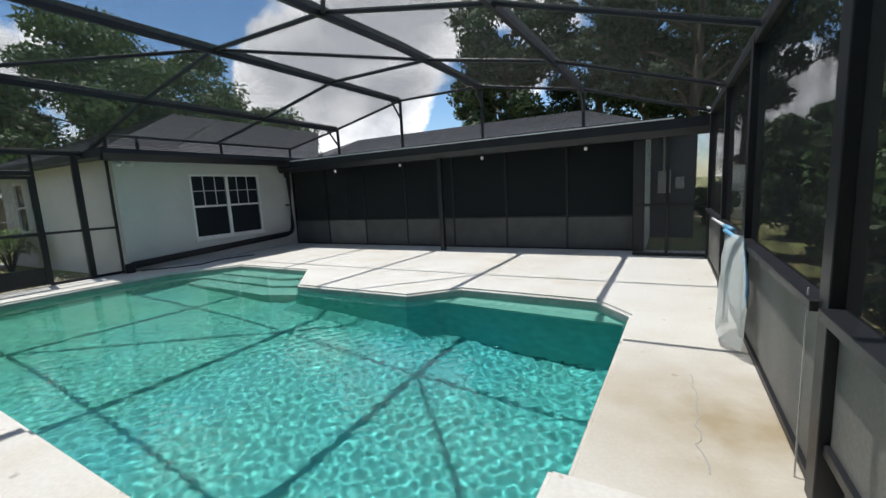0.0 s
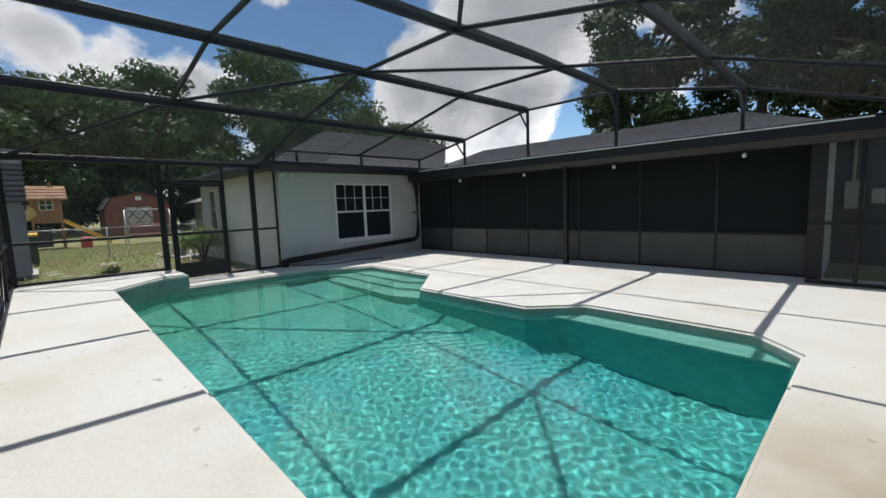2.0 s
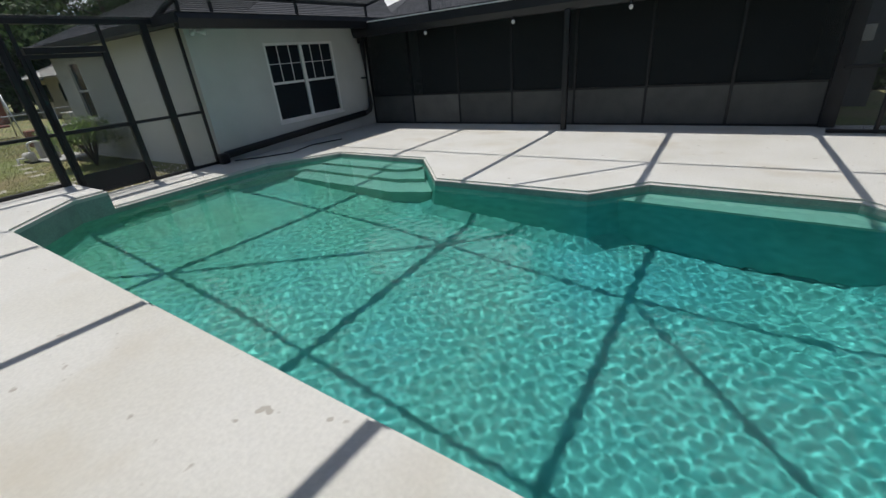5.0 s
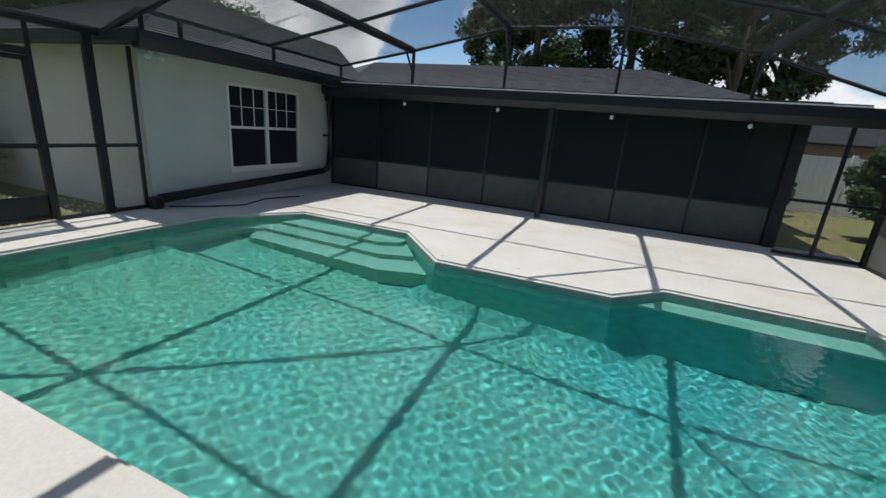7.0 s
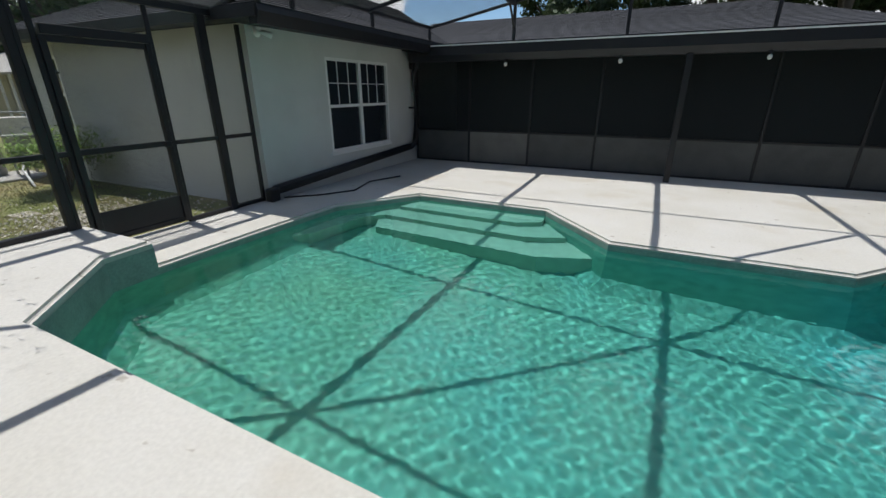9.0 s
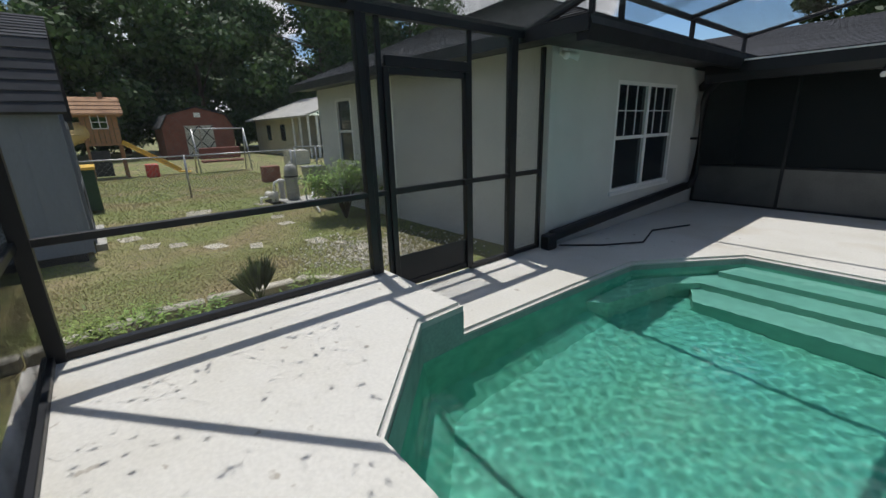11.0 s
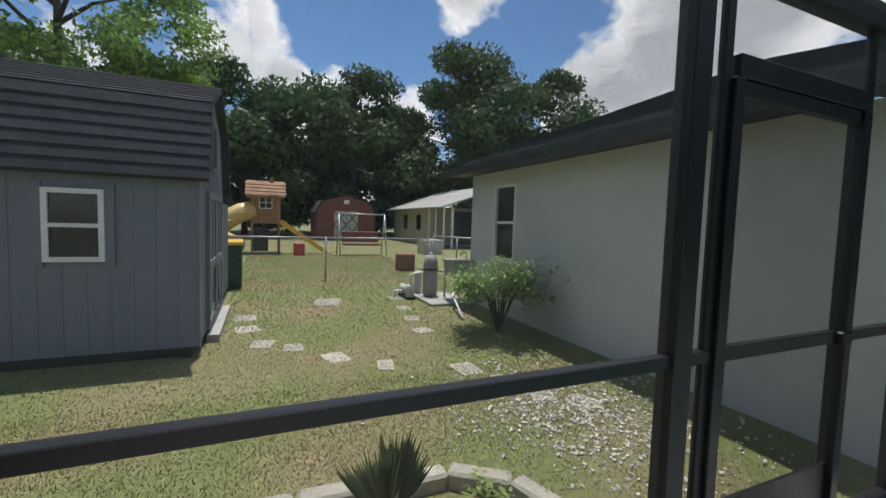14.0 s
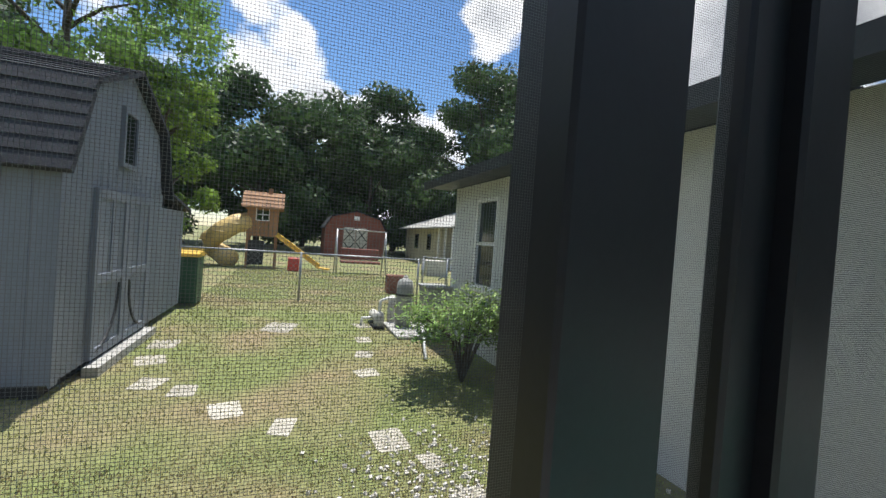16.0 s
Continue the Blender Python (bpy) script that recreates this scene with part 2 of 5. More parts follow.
def leaf_mat(name, color, color2, vary=0.35):
    m = mat(name, color, 0.55, 0, 0.2, 0.35, 6, 0.0, 0.01, color2, 0.3, island=vary)
    b = m.node_tree.nodes["Principled BSDF"]
    n, l = m.node_tree.nodes, m.node_tree.links
    tl, mx = n.new("ShaderNodeBsdfTranslucent"), n.new("ShaderNodeMixShader")
    l.new(b.inputs["Base Color"].links[0].from_socket, tl.inputs["Color"])
    mx.inputs[0].default_value = 0.35
    l.new(b.outputs[0], mx.inputs[1])
    l.new(tl.outputs[0], mx.inputs[2])
    l.new(mx.outputs[0], n["Material Output"].inputs[0])
    return m


LEAF = leaf_mat("oak_leaves", (0.075, 0.125, 0.045), (0.045, 0.085, 0.030))
# darker copy of the oak leaves: shade and the screens' dimming in its colour
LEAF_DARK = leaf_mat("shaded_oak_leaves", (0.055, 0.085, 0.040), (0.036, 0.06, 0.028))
LEAF_LIGHT = leaf_mat("young_leaves", (0.22, 0.33, 0.06), (0.13, 0.22, 0.045))
LEAF_MID = leaf_mat("light_green_leaves", (0.25, 0.40, 0.10), (0.15, 0.26, 0.065))
LEAF_PALM = leaf_mat("palm_fronds", (0.10, 0.14, 0.06), (0.14, 0.15, 0.07))
LEAF_BUSH = leaf_mat("bush_leaves", (0.20, 0.32, 0.08), (0.27, 0.29, 0.09))


def glass_mat(name, color, rough=0.0):
    m = bpy.data.materials.new(name)
    m.use_nodes = True
    b = m.node_tree.nodes["Principled BSDF"]
    b.inputs["Base Color"].default_value = (*color, 1)
    b.inputs["Roughness"].default_value = rough
    b.inputs["Transmission Weight"].default_value = 1.0
    b.inputs["IOR"].default_value = 1.333
    return m


WATER = glass_mat("pool_water", (0.472, 0.915, 0.92))
PANE = mat("dark_window_glass", (0.02, 0.025, 0.03), 0.06, 0, 0.02, 2, 10, 0.0, spec=0.45)


# ---- builders (all coordinates are world metres; a part is moved into its thing's frame) ----
def thing(name, loc, label="", category="", group="", kind=""):
    ob = new(name)
    ob.location = loc
    ob.empty_display_size = 0.2
    return tagged(ob, label, category, group, kind)


def origin(ob):
    at = Vector((0, 0, 0))
    while ob:
        at += ob.location
        ob = ob.parent
    return at


def part(name, bm, material, parent=None, label="", smooth=False):
    me = bpy.data.meshes.new(name)
    if parent:
        bmesh.ops.translate(bm, verts=bm.verts, vec=-origin(parent))
    bm.to_mesh(me)
    bm.free()
    me.materials.append(material)
    if smooth:
        me.polygons.foreach_set("use_smooth", [True] * len(me.polygons))
    ob = new(name, me)
    ob.parent = parent
    return tagged(ob, label)


def solo(name, bm, material, loc, label, category, group="", kind="", smooth=False):
    """A thing that is one mesh, with its origin at loc."""
    bmesh.ops.translate(bm, verts=bm.verts, vec=-Vector(loc))
    ob = part(name, bm, material, None, "", smooth)
    ob.location = loc
    return tagged(ob, label, category, group, kind)


def structure(name, bm, material, smooth=False, label=""):
    return tagged(part(name, bm, material, None, label, smooth), kind="structure")


def box(bm, x0, x1, y0, y1, z0, z1, bevel=0.0):
    made = bmesh.ops.create_cube(bm, size=1)["verts"]
    for v in made:
        v.co = Vector(((x0 + x1) / 2 + v.co.x * (x1 - x0), (y0 + y1) / 2 + v.co.y * (y1 - y0), (z0 + z1) / 2 + v.co.z * (z1 - z0)))
    if bevel:
        bmesh.ops.bevel(bm, geom=list({e for v in made for e in v.link_edges}), offset=bevel, segments=1, affect="EDGES")
    return bm


def B(*a, bevel=0.0):
    return box(bmesh.new(), *a, bevel=bevel)


def stick(bm, p, q, w, h=None, bevel=0.0):
    """A square bar from p to q; w across, h high."""
    p, q, h = Vector(p), Vector(q), h or w
    made = bmesh.ops.create_cube(bm, size=1)["verts"]
    d = q - p
    m = Matrix.Translation((p + q) / 2) @ d.to_track_quat("Y", "Z").to_matrix().to_4x4() @ Matrix.Diagonal((w, d.length, h, 1))
    bmesh.ops.transform(bm, matrix=m, verts=made)
    if bevel:
        bmesh.ops.bevel(bm, geom=list({e for v in made for e in v.link_edges}), offset=bevel, segments=1, affect="EDGES")
    return bm


def S(p, q, w, h=None, bevel=0.004):
    return stick(bmesh.new(), p, q, w, h, bevel)


def tube(bm, pts, r, n=10, r2=None, cap=True):
    """A round tube along points."""
    pts = [Vector(p) for p in pts]
    rings = []
    for i, p in enumerate(pts):
        d = (pts[min(i + 1, len(pts) - 1)] - pts[max(i - 1, 0)]).normalized()
        q = d.to_track_quat("Z", "Y")
        rad = r if r2 is None else r + (r2 - r) * i / (len(pts) - 1)
        rings.append([bm.verts.new(p + q @ Vector((rad * math.cos(a), rad * math.sin(a), 0))) for a in (2 * math.pi * k / n for k in range(n))])
    for a, b in zip(rings, rings[1:]):
        for k in range(n):
            bm.faces.new((a[k], a[(k + 1) % n], b[(k + 1) % n], b[k]))
    if cap:
        bm.faces.new(rings[0][::-1])
        bm.faces.new(rings[-1])
    return bm


def T(pts, r, n=10, r2=None):
    return tube(bmesh.new(), pts, r, n, r2)


def prism(outline, z0, z1, holes=()):
    """A slab with an outline in plan and holes in it."""
    bm = bmesh.new()
    edges = []
    for ring in (outline, *holes):
        vs = [bm.verts.new((x, y, z1)) for x, y in ring]
        edges += [bm.edges.new((vs[i], vs[(i + 1) % len(vs)])) for i in range(len(vs))]
    faces = [g for g in bmesh.ops.triangle_fill(bm, edges=edges, use_beauty=True)["geom"] if isinstance(g, bmesh.types.BMFace)]
    for f in faces:
        if f.normal.z < 0:
            f.normal_flip()
    down = bmesh.ops.extrude_face_region(bm, geom=faces)
    bmesh.ops.translate(bm, verts=[g for g in down["geom"] if isinstance(g, bmesh.types.BMVert)], vec=(0, 0, z0 - z1))
    bmesh.ops.recalc_face_normals(bm, faces=bm.faces)
    return bm


def solid(profile, axis, a, b):
    """A profile extruded along an axis: 'x' takes (y, z) points, 'y' takes (x, z) points."""
    bm = bmesh.new()
    put = (lambda u, v, t: (t, u, v)) if axis == "x" else (lambda u, v, t: (u, t, v))
    one, two = [bm.verts.new(put(u, v, a)) for u, v in profile], [bm.verts.new(put(u, v, b)) for u, v in profile]
    bm.faces.new(one)
    bm.faces.new(two[::-1])
    for i in range(len(one)):
        j = (i + 1) % len(one)
        bm.faces.new((one[i], two[i], two[j], one[j]))
    bmesh.ops.recalc_face_normals(bm, faces=bm.faces)
    return bm


def poly(*faces):
    bm = bmesh.new()
    for f in faces:
        bm.faces.new([bm.verts.new(p) for p in f])
    return bm


def panel(name, quad, material, parent, label="", deep=0.0):
    """A sheet of screen with its weave laid out in metres; deep is the front-to-back depth of its threads."""
    quad = [Vector(p) for p in quad]
    u = (quad[1] - quad[0]).normalized()
    nrm = u.cross(quad[-1] - quad[0]).normalized()
    v = nrm.cross(u)
    bm = bmesh.new()
    lay = bm.loops.layers.uv.new("UVMap")
    for d in (0.0, deep) if deep else (0.0,):
        f = bm.faces.new([bm.verts.new(p + nrm * d) for p in quad])
        for lp in f.loops:
            lp[lay].uv = ((lp.vert.co - quad[0]).dot(u), (lp.vert.co - quad[0]).dot(v))
    return part(name, bm, material, parent, label)


def tri_mesh(name, verts, faces, material, parent, label="", kind=""):
    me = bpy.data.meshes.new(name)
    me.from_pydata(verts, [], faces)
    me.materials.append(material)
    ob = new(name, me)
    ob.parent = parent
    return tagged(ob, label, kind=kind)


# ---- plan ----
XL, XR, YN, YF = -8.18, 2.83, 0.62, 9.60     # cage: left wall, right wall, near wall, house gutter
UP = 0.25                                    # the raised deck
GROUND = -0.12
WATERLINE = -0.10
EAVE = 2.52
BEAMS = [(-5.60, 3.16), (-3.55, 3.60), (-1.43, 3.60), (0.70, 3.20)]
RINGS = [YN, 2.80, 5.02, 7.36]
SHELF = [(-7.12, 3.07), (-7.08, 4.55), (-7.02, 5.66), (-6.22, 6.80), (-4.12, 6.74), (-3.18, 5.66), (-1.02, 5.66), (-0.43, 6.24), (1.45, 6.15), (1.86, 5.68), (1.79, 2.56)]   # edge of the lower deck
COPING = [(1.79, 2.56), (1.76, 1.22), (0.86, 1.22), (0.82, 1.67), (-6.30, 1.83), (-7.10, 2.64), (-7.12, 3.07)]   # edge of the raised deck
POOL = COPING[:-1] + SHELF[:-1]

# ---- ground and distance ----
hole = [(-7.7, 0.9), (2.4, 0.9), (2.4, 7.4), (-7.7, 7.4)]
xs, ys = (-900, -7.7, 2.4, 900), (-900, 0.9, 7.4, 900)
bm = bmesh.new()
grid = [[bm.verts.new((x, y, GROUND)) for y in ys] for x in xs]
for i in range(3):
    for j in range(3):
        if (i, j) != (1, 1):
            bm.faces.new((grid[i][j], grid[i + 1][j], grid[i + 1][j + 1], grid[i][j + 1]))
structure("ground", bm, GRASS_G, label="patchy lawn of green and dry grass")

# ---- pool ----
def inset(ring, d):
    out = []
    for i, p in enumerate(ring):
        a, b, c = Vector(ring[i - 1]), Vector(p), Vector(ring[(i + 1) % len(ring)])
        n1, n2 = (b - a).normalized(), (c - b).normalized()
        n1, n2 = Vector((-n1.y, n1.x)), Vector((-n2.y, n2.x))
        m = (n1 + n2).normalized()
        out.append(tuple(b + m * (d / max(0.4, m.dot(n1)))))
    return out


POOL = POOL if sum(p[0] * q[1] - q[0] * p[1] for p, q in zip(POOL, POOL[1:] + POOL[:1])) > 0 else POOL[::-1]
pool = thing("swimming_pool", (-2.5, 3.9, -1.5), "freeform in-ground pool with pale plaster and clear turquoise water", "swimming pool")


def floor_z(x):
    """The floor falls from the steps to the deep end."""
    return -0.82 - 0.22 * min(1, max(0, (x + 5.9) / 2.2)) - 0.58 * min(1, max(0, (x + 3.7) / 4.2))


def finer(ring, most=0.5):
    """The ring with its long edges cut into equal lengths."""
    out = []
    for p, q in zip(ring, ring[1:] + ring[:1]):
        n = max(1, math.ceil(math.dist(p, q) / most))
        out += [(p[0] + (q[0] - p[0]) * k / n, p[1] + (q[1] - p[1]) * k / n) for k in range(n)]
    return out


bm = bmesh.new()
RIM = finer(POOL)
deep, half = inset(RIM, 0.25), inset(RIM, 0.06)
top = [bm.verts.new((x, y, -0.06)) for x, y in RIM]
low = [bm.verts.new((x, y, floor_z(x))) for x, y in deep]
mid = [bm.verts.new((x, y, floor_z(x) + 0.2)) for x, y in half]
for a, b in ((top, mid), (mid, low)):
    for i in range(len(a)):
        j = (i + 1) % len(a)
        bm.faces.new((a[i], a[j], b[j], b[i]))
edges = [bm.edges.get((low[i], low[(i + 1) % len(low)])) for i in range(len(low))]
bmesh.ops.triangle_fill(bm, edges=edges, use_beauty=True)
bmesh.ops.recalc_face_normals(bm, faces=bm.faces)
part("basin", bm, PLASTER, pool)
# steps at the shallow end and the bench by the alcove
TREADS = [
    ([(-6.36, 6.40), (-4.45, 6.34), (-4.12, 6.52), (-4.13, 6.73), (-6.22, 6.79)], -0.22),
    ([(-6.42, 6.05), (-4.20, 5.98), (-3.72, 6.16), (-4.13, 6.73), (-6.22, 6.79), (-7.02, 5.64), (-7.06, 4.70), (-6.86, 4.86), (-6.66, 5.80)], -0.40),
    ([(-6.34, 5.66), (-3.96, 5.56), (-3.34, 5.76), (-3.42, 5.94), (-4.13, 6.73), (-6.22, 6.79), (-6.60, 6.20)], -0.58),
]
for ring, z in TREADS:
    part("step", prism(ring, -1.3, z), STEP_PLASTER, pool, "pale plaster step under water")
BENCH = [(-0.72, 5.92), (1.78, 5.74), (1.82, 5.74), (1.44, 6.13), (-0.43, 6.22)]
# bench top in the lighter shallow tint, its base in the deep one
part("bench", prism(BENCH, -0.29, -0.23), STEP_PLASTER, pool, "pale plaster bench under water")
part("bench_base", prism(BENCH, -1.6, -0.291), PLASTER, pool)
rip = random.Random(4)
WAVES = [(rip.uniform(0, 6.283), 6.283 / rip.uniform(0.052, 0.15), rip.uniform(0, 6.283)) for k in range(18)]
wx, wy = np.meshgrid(np.arange(-7.2, 1.95, 0.0135), np.arange(1.16, 6.9, 0.0135), indexing="ij")
wz = np.full(wx.shape, WATERLINE)
for way, k, phase in WAVES:
    wz += 0.46 / k ** 2 * np.sin(k * (wx * math.cos(way) + wy * math.sin(way)) + phase + 0.7 * np.sin(wx * 1.7 + way) + 0.7 * np.sin(wy * 1.9 - way))
nx, ny = wx.shape
ids = np.arange(nx * ny).reshape(nx, ny)
quads = np.stack([ids[:-1, :-1], ids[1:, :-1], ids[1:, 1:], ids[:-1, 1:]], -1).reshape(-1, 4)
water = tri_mesh("water", (np.stack([wx, wy, wz], -1).reshape(-1, 3) - np.array(pool.location)).tolist(), quads.tolist(), WATER, pool, "clear rippled turquoise water")
water.data.polygons.foreach_set("use_smooth", [True] * len(water.data.polygons))
sun.data.cycles.is_caustics_light = True
water.cycles.is_caustics_caster = True
for ob in pool.children:
    if ob is not water:
        ob.cycles.is_caustics_receiver = True

# tile band at the waterline
for i in range(len(POOL)):
    a, b = Vector(POOL[i]), Vector(POOL[(i + 1) % len(POOL)])
    n = Vector((-(b - a).y, (b - a).x)).normalized() * 0.006
    up = UP - 0.075 if max(a.y, b.y) < 3.08 and max(abs(a.x - 1.79), abs(b.x - 1.79)) > 0.01 else -0.045
    part("tile_band", poly([(*(a + n), -0.22), (*(b + n), -0.22), (*(b + n), up), (*(a + n), up)]), TILE_BAND, pool)

# ---- decks ----
RAISED = [(-8.24, 0.48), (3.0, 0.48), (3.0, 2.56), *COPING, (-8.24, 3.07)]
LOWER = [(-8.24, 3.07), *SHELF, (3.0, 2.56), (3.0, 10.3), (-8.11, 10.3), (-8.11, 5.42), (-8.24, 5.42)]


def deck(name, ring, z):
    bm = prism(ring, GROUND - 0.2, z)
    rim = [e for e in bm.edges if all(abs(v.co.z - z) < 1e-5 for v in e.verts) and len(e.link_faces) == 2 and any(abs(f.normal.z) < 0.5 for f in e.link_faces)]
    bmesh.ops.bevel(bm, geom=rim, offset=0.03, segments=3, affect="EDGES")
    return structure(name, bm, DECK)


deck("pavement_raised", RAISED, UP).name = "pavement_1"
deck("pavement_lower", LOWER, 0.0).name = "pavement_2"

# ---- screen cage ----
GALVG = mat("dull_aluminium", (0.55, 0.55, 0.53), 0.5, 0.3, 0.08, 4, 60, 0.05)
KICKGREY = mat("dull_grey_panel", (0.16, 0.16, 0.15), 0.6, 0, 0.12, 2, 60, 0.1)
cage = thing("pool_cage", (XL, YN, UP), "black aluminium pool enclosure with fine insect screens", "pool enclosure")


def bar(name, p, q, w=0.05, h=None):
    return part(name, S(p, q, w, h), BLACK, cage)


SPAN = [(-5.60, 3.18), (-3.60, 3.61), (-1.43, 3.62), (0.69, 3.20)]      # at y = 6.5
NEAR = [(-6.12, 3.32), (-3.87, 3.67), (-1.78, 3.64), (0.60, 3.20)]      # at the near wall


def node(i, y):
    """Where beam line i (0 and 5 are the wall tops) crosses the plane at y."""
    if i in (0, 5):
        return (XL if i == 0 else XR, EAVE)
    a, b, ya, yb = (NEAR[i - 1], SPAN[i - 1], YN, 6.5) if y < 6.5 else (SPAN[i - 1], BEAMS[i - 1], 6.5, YF)
    t = (y - ya) / (yb - ya)
    return a[0] + (b[0] - a[0]) * t, a[1] + (b[1] - a[1]) * t


def at(i, y):
    x, z = node(i, y)
    return (x, y, z)


def roof_z(x, y=5.0):
    pts = [node(i, y) for i in range(6)]
    for (a, za), (b, zb) in zip(pts, pts[1:]):
        if x <= b + 1e-6:
            return za + (zb - za) * (x - a) / (b - a)
    return EAVE


for i in (1, 2, 3, 4):
    x, z = BEAMS[i - 1]
    bar("roof_beam", at(i, YN), at(i, 6.53), 0.055, 0.14)
    bar("roof_beam", at(i, 6.47), at(i, YF), 0.055, 0.14)
    bar("strut", (x, YF + 0.02, 2.42), (x, YF + 0.02, z), 0.055, 0.055)
    bar("brace", (x, YF, z - 0.42), (x, YF - 0.36, z - 0.04), 0.035, 0.035)
    xn, zn = node(i, YN)
    bar("gable_post", (xn, YN, UP), (xn, YN, zn), 0.05, 0.06)
for y in (*RINGS, YF):
    for i in range(5):
        start = (-7.40, y, 2.82) if i == 0 and y > 5.5 else at(i, y)
        bar("purlin", start, at(i + 1, y), 0.05, 0.05)
for y0, y1 in zip((*RINGS, 6.5), (*RINGS[1:3], 6.5, YF, 7.36)):
    lo, hi = min(y0, y1), max(y0, y1)
    for i in range(5):
        a, d = ((-7.40, lo, 2.82), (-7.40, hi, 2.82)) if i == 0 and lo > 5.05 else (at(i, lo), at(i, hi))
        panel("roof_screen", [a, at(i + 1, lo), at(i + 1, hi), d], ROOFSCREEN, cage, deep=0.00035)
# wind braces lying in the roof
for way in ((0, 0.75), (1, 2.80), (2, 5.02), (3, 7.36)), ((5, 0.75), (4, 2.80), (3, 5.02)):
    for (i, ya), (k, yb) in zip(way, way[1:]):
        bar("wind_brace", at(i, ya), at(k, yb), 0.05, 0.045)
part("tension_cable", T([(XL + 0.06, YN + 0.008, 2.26), (-5.2, YN + 0.008, 0.265)], 0.0018, 6), WHITE, cage, "thin white steel cable")
bar("wing_rail", (-7.40, 5.0, 2.82), (-7.40, YF, 2.82), 0.05, 0.06)
for y in (5.06, 5.62, 7.45, 9.55):
    bar("short_post", (-7.40, y, 2.55), (-7.40, y, 2.82), 0.05, 0.05)
bar("corner_rafter", (XL, 5.0, EAVE), (-7.40, 5.06, 2.82), 0.05, 0.05)
# left wall and its door
part("post", B(XL - 0.04, XL + 0.04, 2.885, 2.955, UP, EAVE, bevel=0.004), BLACK, cage)
part("jamb", B(XL - 0.03, XL + 0.028, 2.960, 2.998, UP, EAVE - 0.05, bevel=0.003), BLACK, cage)
part("post", B(XL - 0.04, XL + 0.04, 4.76, 4.87, 0.0, EAVE, bevel=0.004), BLACK, cage)
bar("door_post", (XL, 3.105, 0.0), (XL, 3.105, EAVE), 0.03, 0.05)
bar("door_post", (XL, 4.165, 0), (XL, 4.165, EAVE), 0.03, 0.05)
bar("post", (XL, 5.36, 0), (XL, 5.36, EAVE - 0.1), 0.05, 0.05)
bar("eave_rail", (XL, YN, EAVE), (XL, 5.3, EAVE), 0.09, 0.11)
bar("chair_rail", (XL, 0.69, 1.0), (XL, 3.10, 1.0), 0.05, 0.05)
bar("chair_rail", (XL, 4.14, 1.0), (XL, 5.36, 1.0), 0.05, 0.05)
bar("sill_rail", (XL, 0.69, UP + 0.03), (XL, 2.88, UP + 0.03), 0.06, 0.05)
bar("sill_rail", (XL, 4.14, 0.03), (XL, 5.36, 0.03), 0.06, 0.05)
bar("door_header", (XL, 3.16, 2.13), (XL, 4.14, 2.13), 0.05, 0.09)
panel("wall_screen", [(XL, 0.69, UP), (XL, 3.16, UP), (XL, 3.16, EAVE), (XL, 0.69, EAVE)], SCREEN, cage, deep=0.00022)
panel("wall_screen", [(XL, 4.14, 0), (XL, 5.36, 0), (XL, 5.36, EAVE), (XL, 4.14, EAVE)], SCREEN, cage, deep=0.00022)
panel("wall_screen", [(XL, 3.16, 2.13), (XL, 4.14, 2.13), (XL, 4.14, EAVE), (XL, 3.16, EAVE)], SCREEN, cage, deep=0.00022)
# right wall
for y in (3.14, 5.34, 7.20, 9.45):
    part("post", B(XR - 0.05, XR + 0.05, y - 0.06, y + 0.06, 0.0, EAVE, bevel=0.004), BLACK, cage)
# added pale strip: the glint of a sunlit edge, made as a part
part("edge_glint_strip", B(XR - 0.068, XR - 0.062, 3.288, 3.296, 0.0, 0.92), GALVG, cage, "thin pale strip for the sunlit glint on an edge")
bar("eave_rail", (XR, YN, EAVE), (XR, YF, EAVE), 0.09, 0.11)
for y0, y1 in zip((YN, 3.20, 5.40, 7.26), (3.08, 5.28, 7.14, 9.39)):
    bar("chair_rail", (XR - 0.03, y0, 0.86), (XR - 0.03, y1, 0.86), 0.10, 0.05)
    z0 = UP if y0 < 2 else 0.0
    # extra sheets of the one screen, added to darken the slanting view
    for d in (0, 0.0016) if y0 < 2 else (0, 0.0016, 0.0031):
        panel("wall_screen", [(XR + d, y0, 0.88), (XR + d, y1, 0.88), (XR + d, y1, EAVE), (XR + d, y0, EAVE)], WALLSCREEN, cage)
    part("kick_panel", B(XR - 0.008, XR + 0.008, y0, y1, z0, 0.835), KICKGREY, cage, "dull grey kick panel")
    bar("sill_rail", (XR, y0, z0 + 0.03), (XR, y1, z0 + 0.03), 0.06, 0.05)
# near wall
bar("eave_rail", (XL, YN, EAVE), (XR, YN, EAVE), 0.09, 0.09)
bar("chair_rail", (XL, YN, 1.0), (XR, YN, 1.0), 0.05, 0.05)
bar("sill_rail", (XL, YN, UP + 0.03), (XR, YN, UP + 0.03), 0.06, 0.05)
bar("post", (XL, YN + 0.04, UP), (XL, YN + 0.04, EAVE), 0.085, 0.085)
bar("post", (XR, YN, UP), (XR, YN, EAVE), 0.06, 0.09)
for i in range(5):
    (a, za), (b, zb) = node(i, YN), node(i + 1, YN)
    # three sheets for one screen; the added two dim the view along it
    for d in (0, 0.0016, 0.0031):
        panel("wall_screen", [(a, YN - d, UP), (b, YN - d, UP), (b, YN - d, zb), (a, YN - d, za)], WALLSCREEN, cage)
# passage at the end of the house
bar("post", (2.17, YF, 0), (2.17, YF, 2.3), 0.05, 0.06)
bar("chair_rail", (1.60, YF, 0.95), (XR, YF, 0.95), 0.05, 0.05)
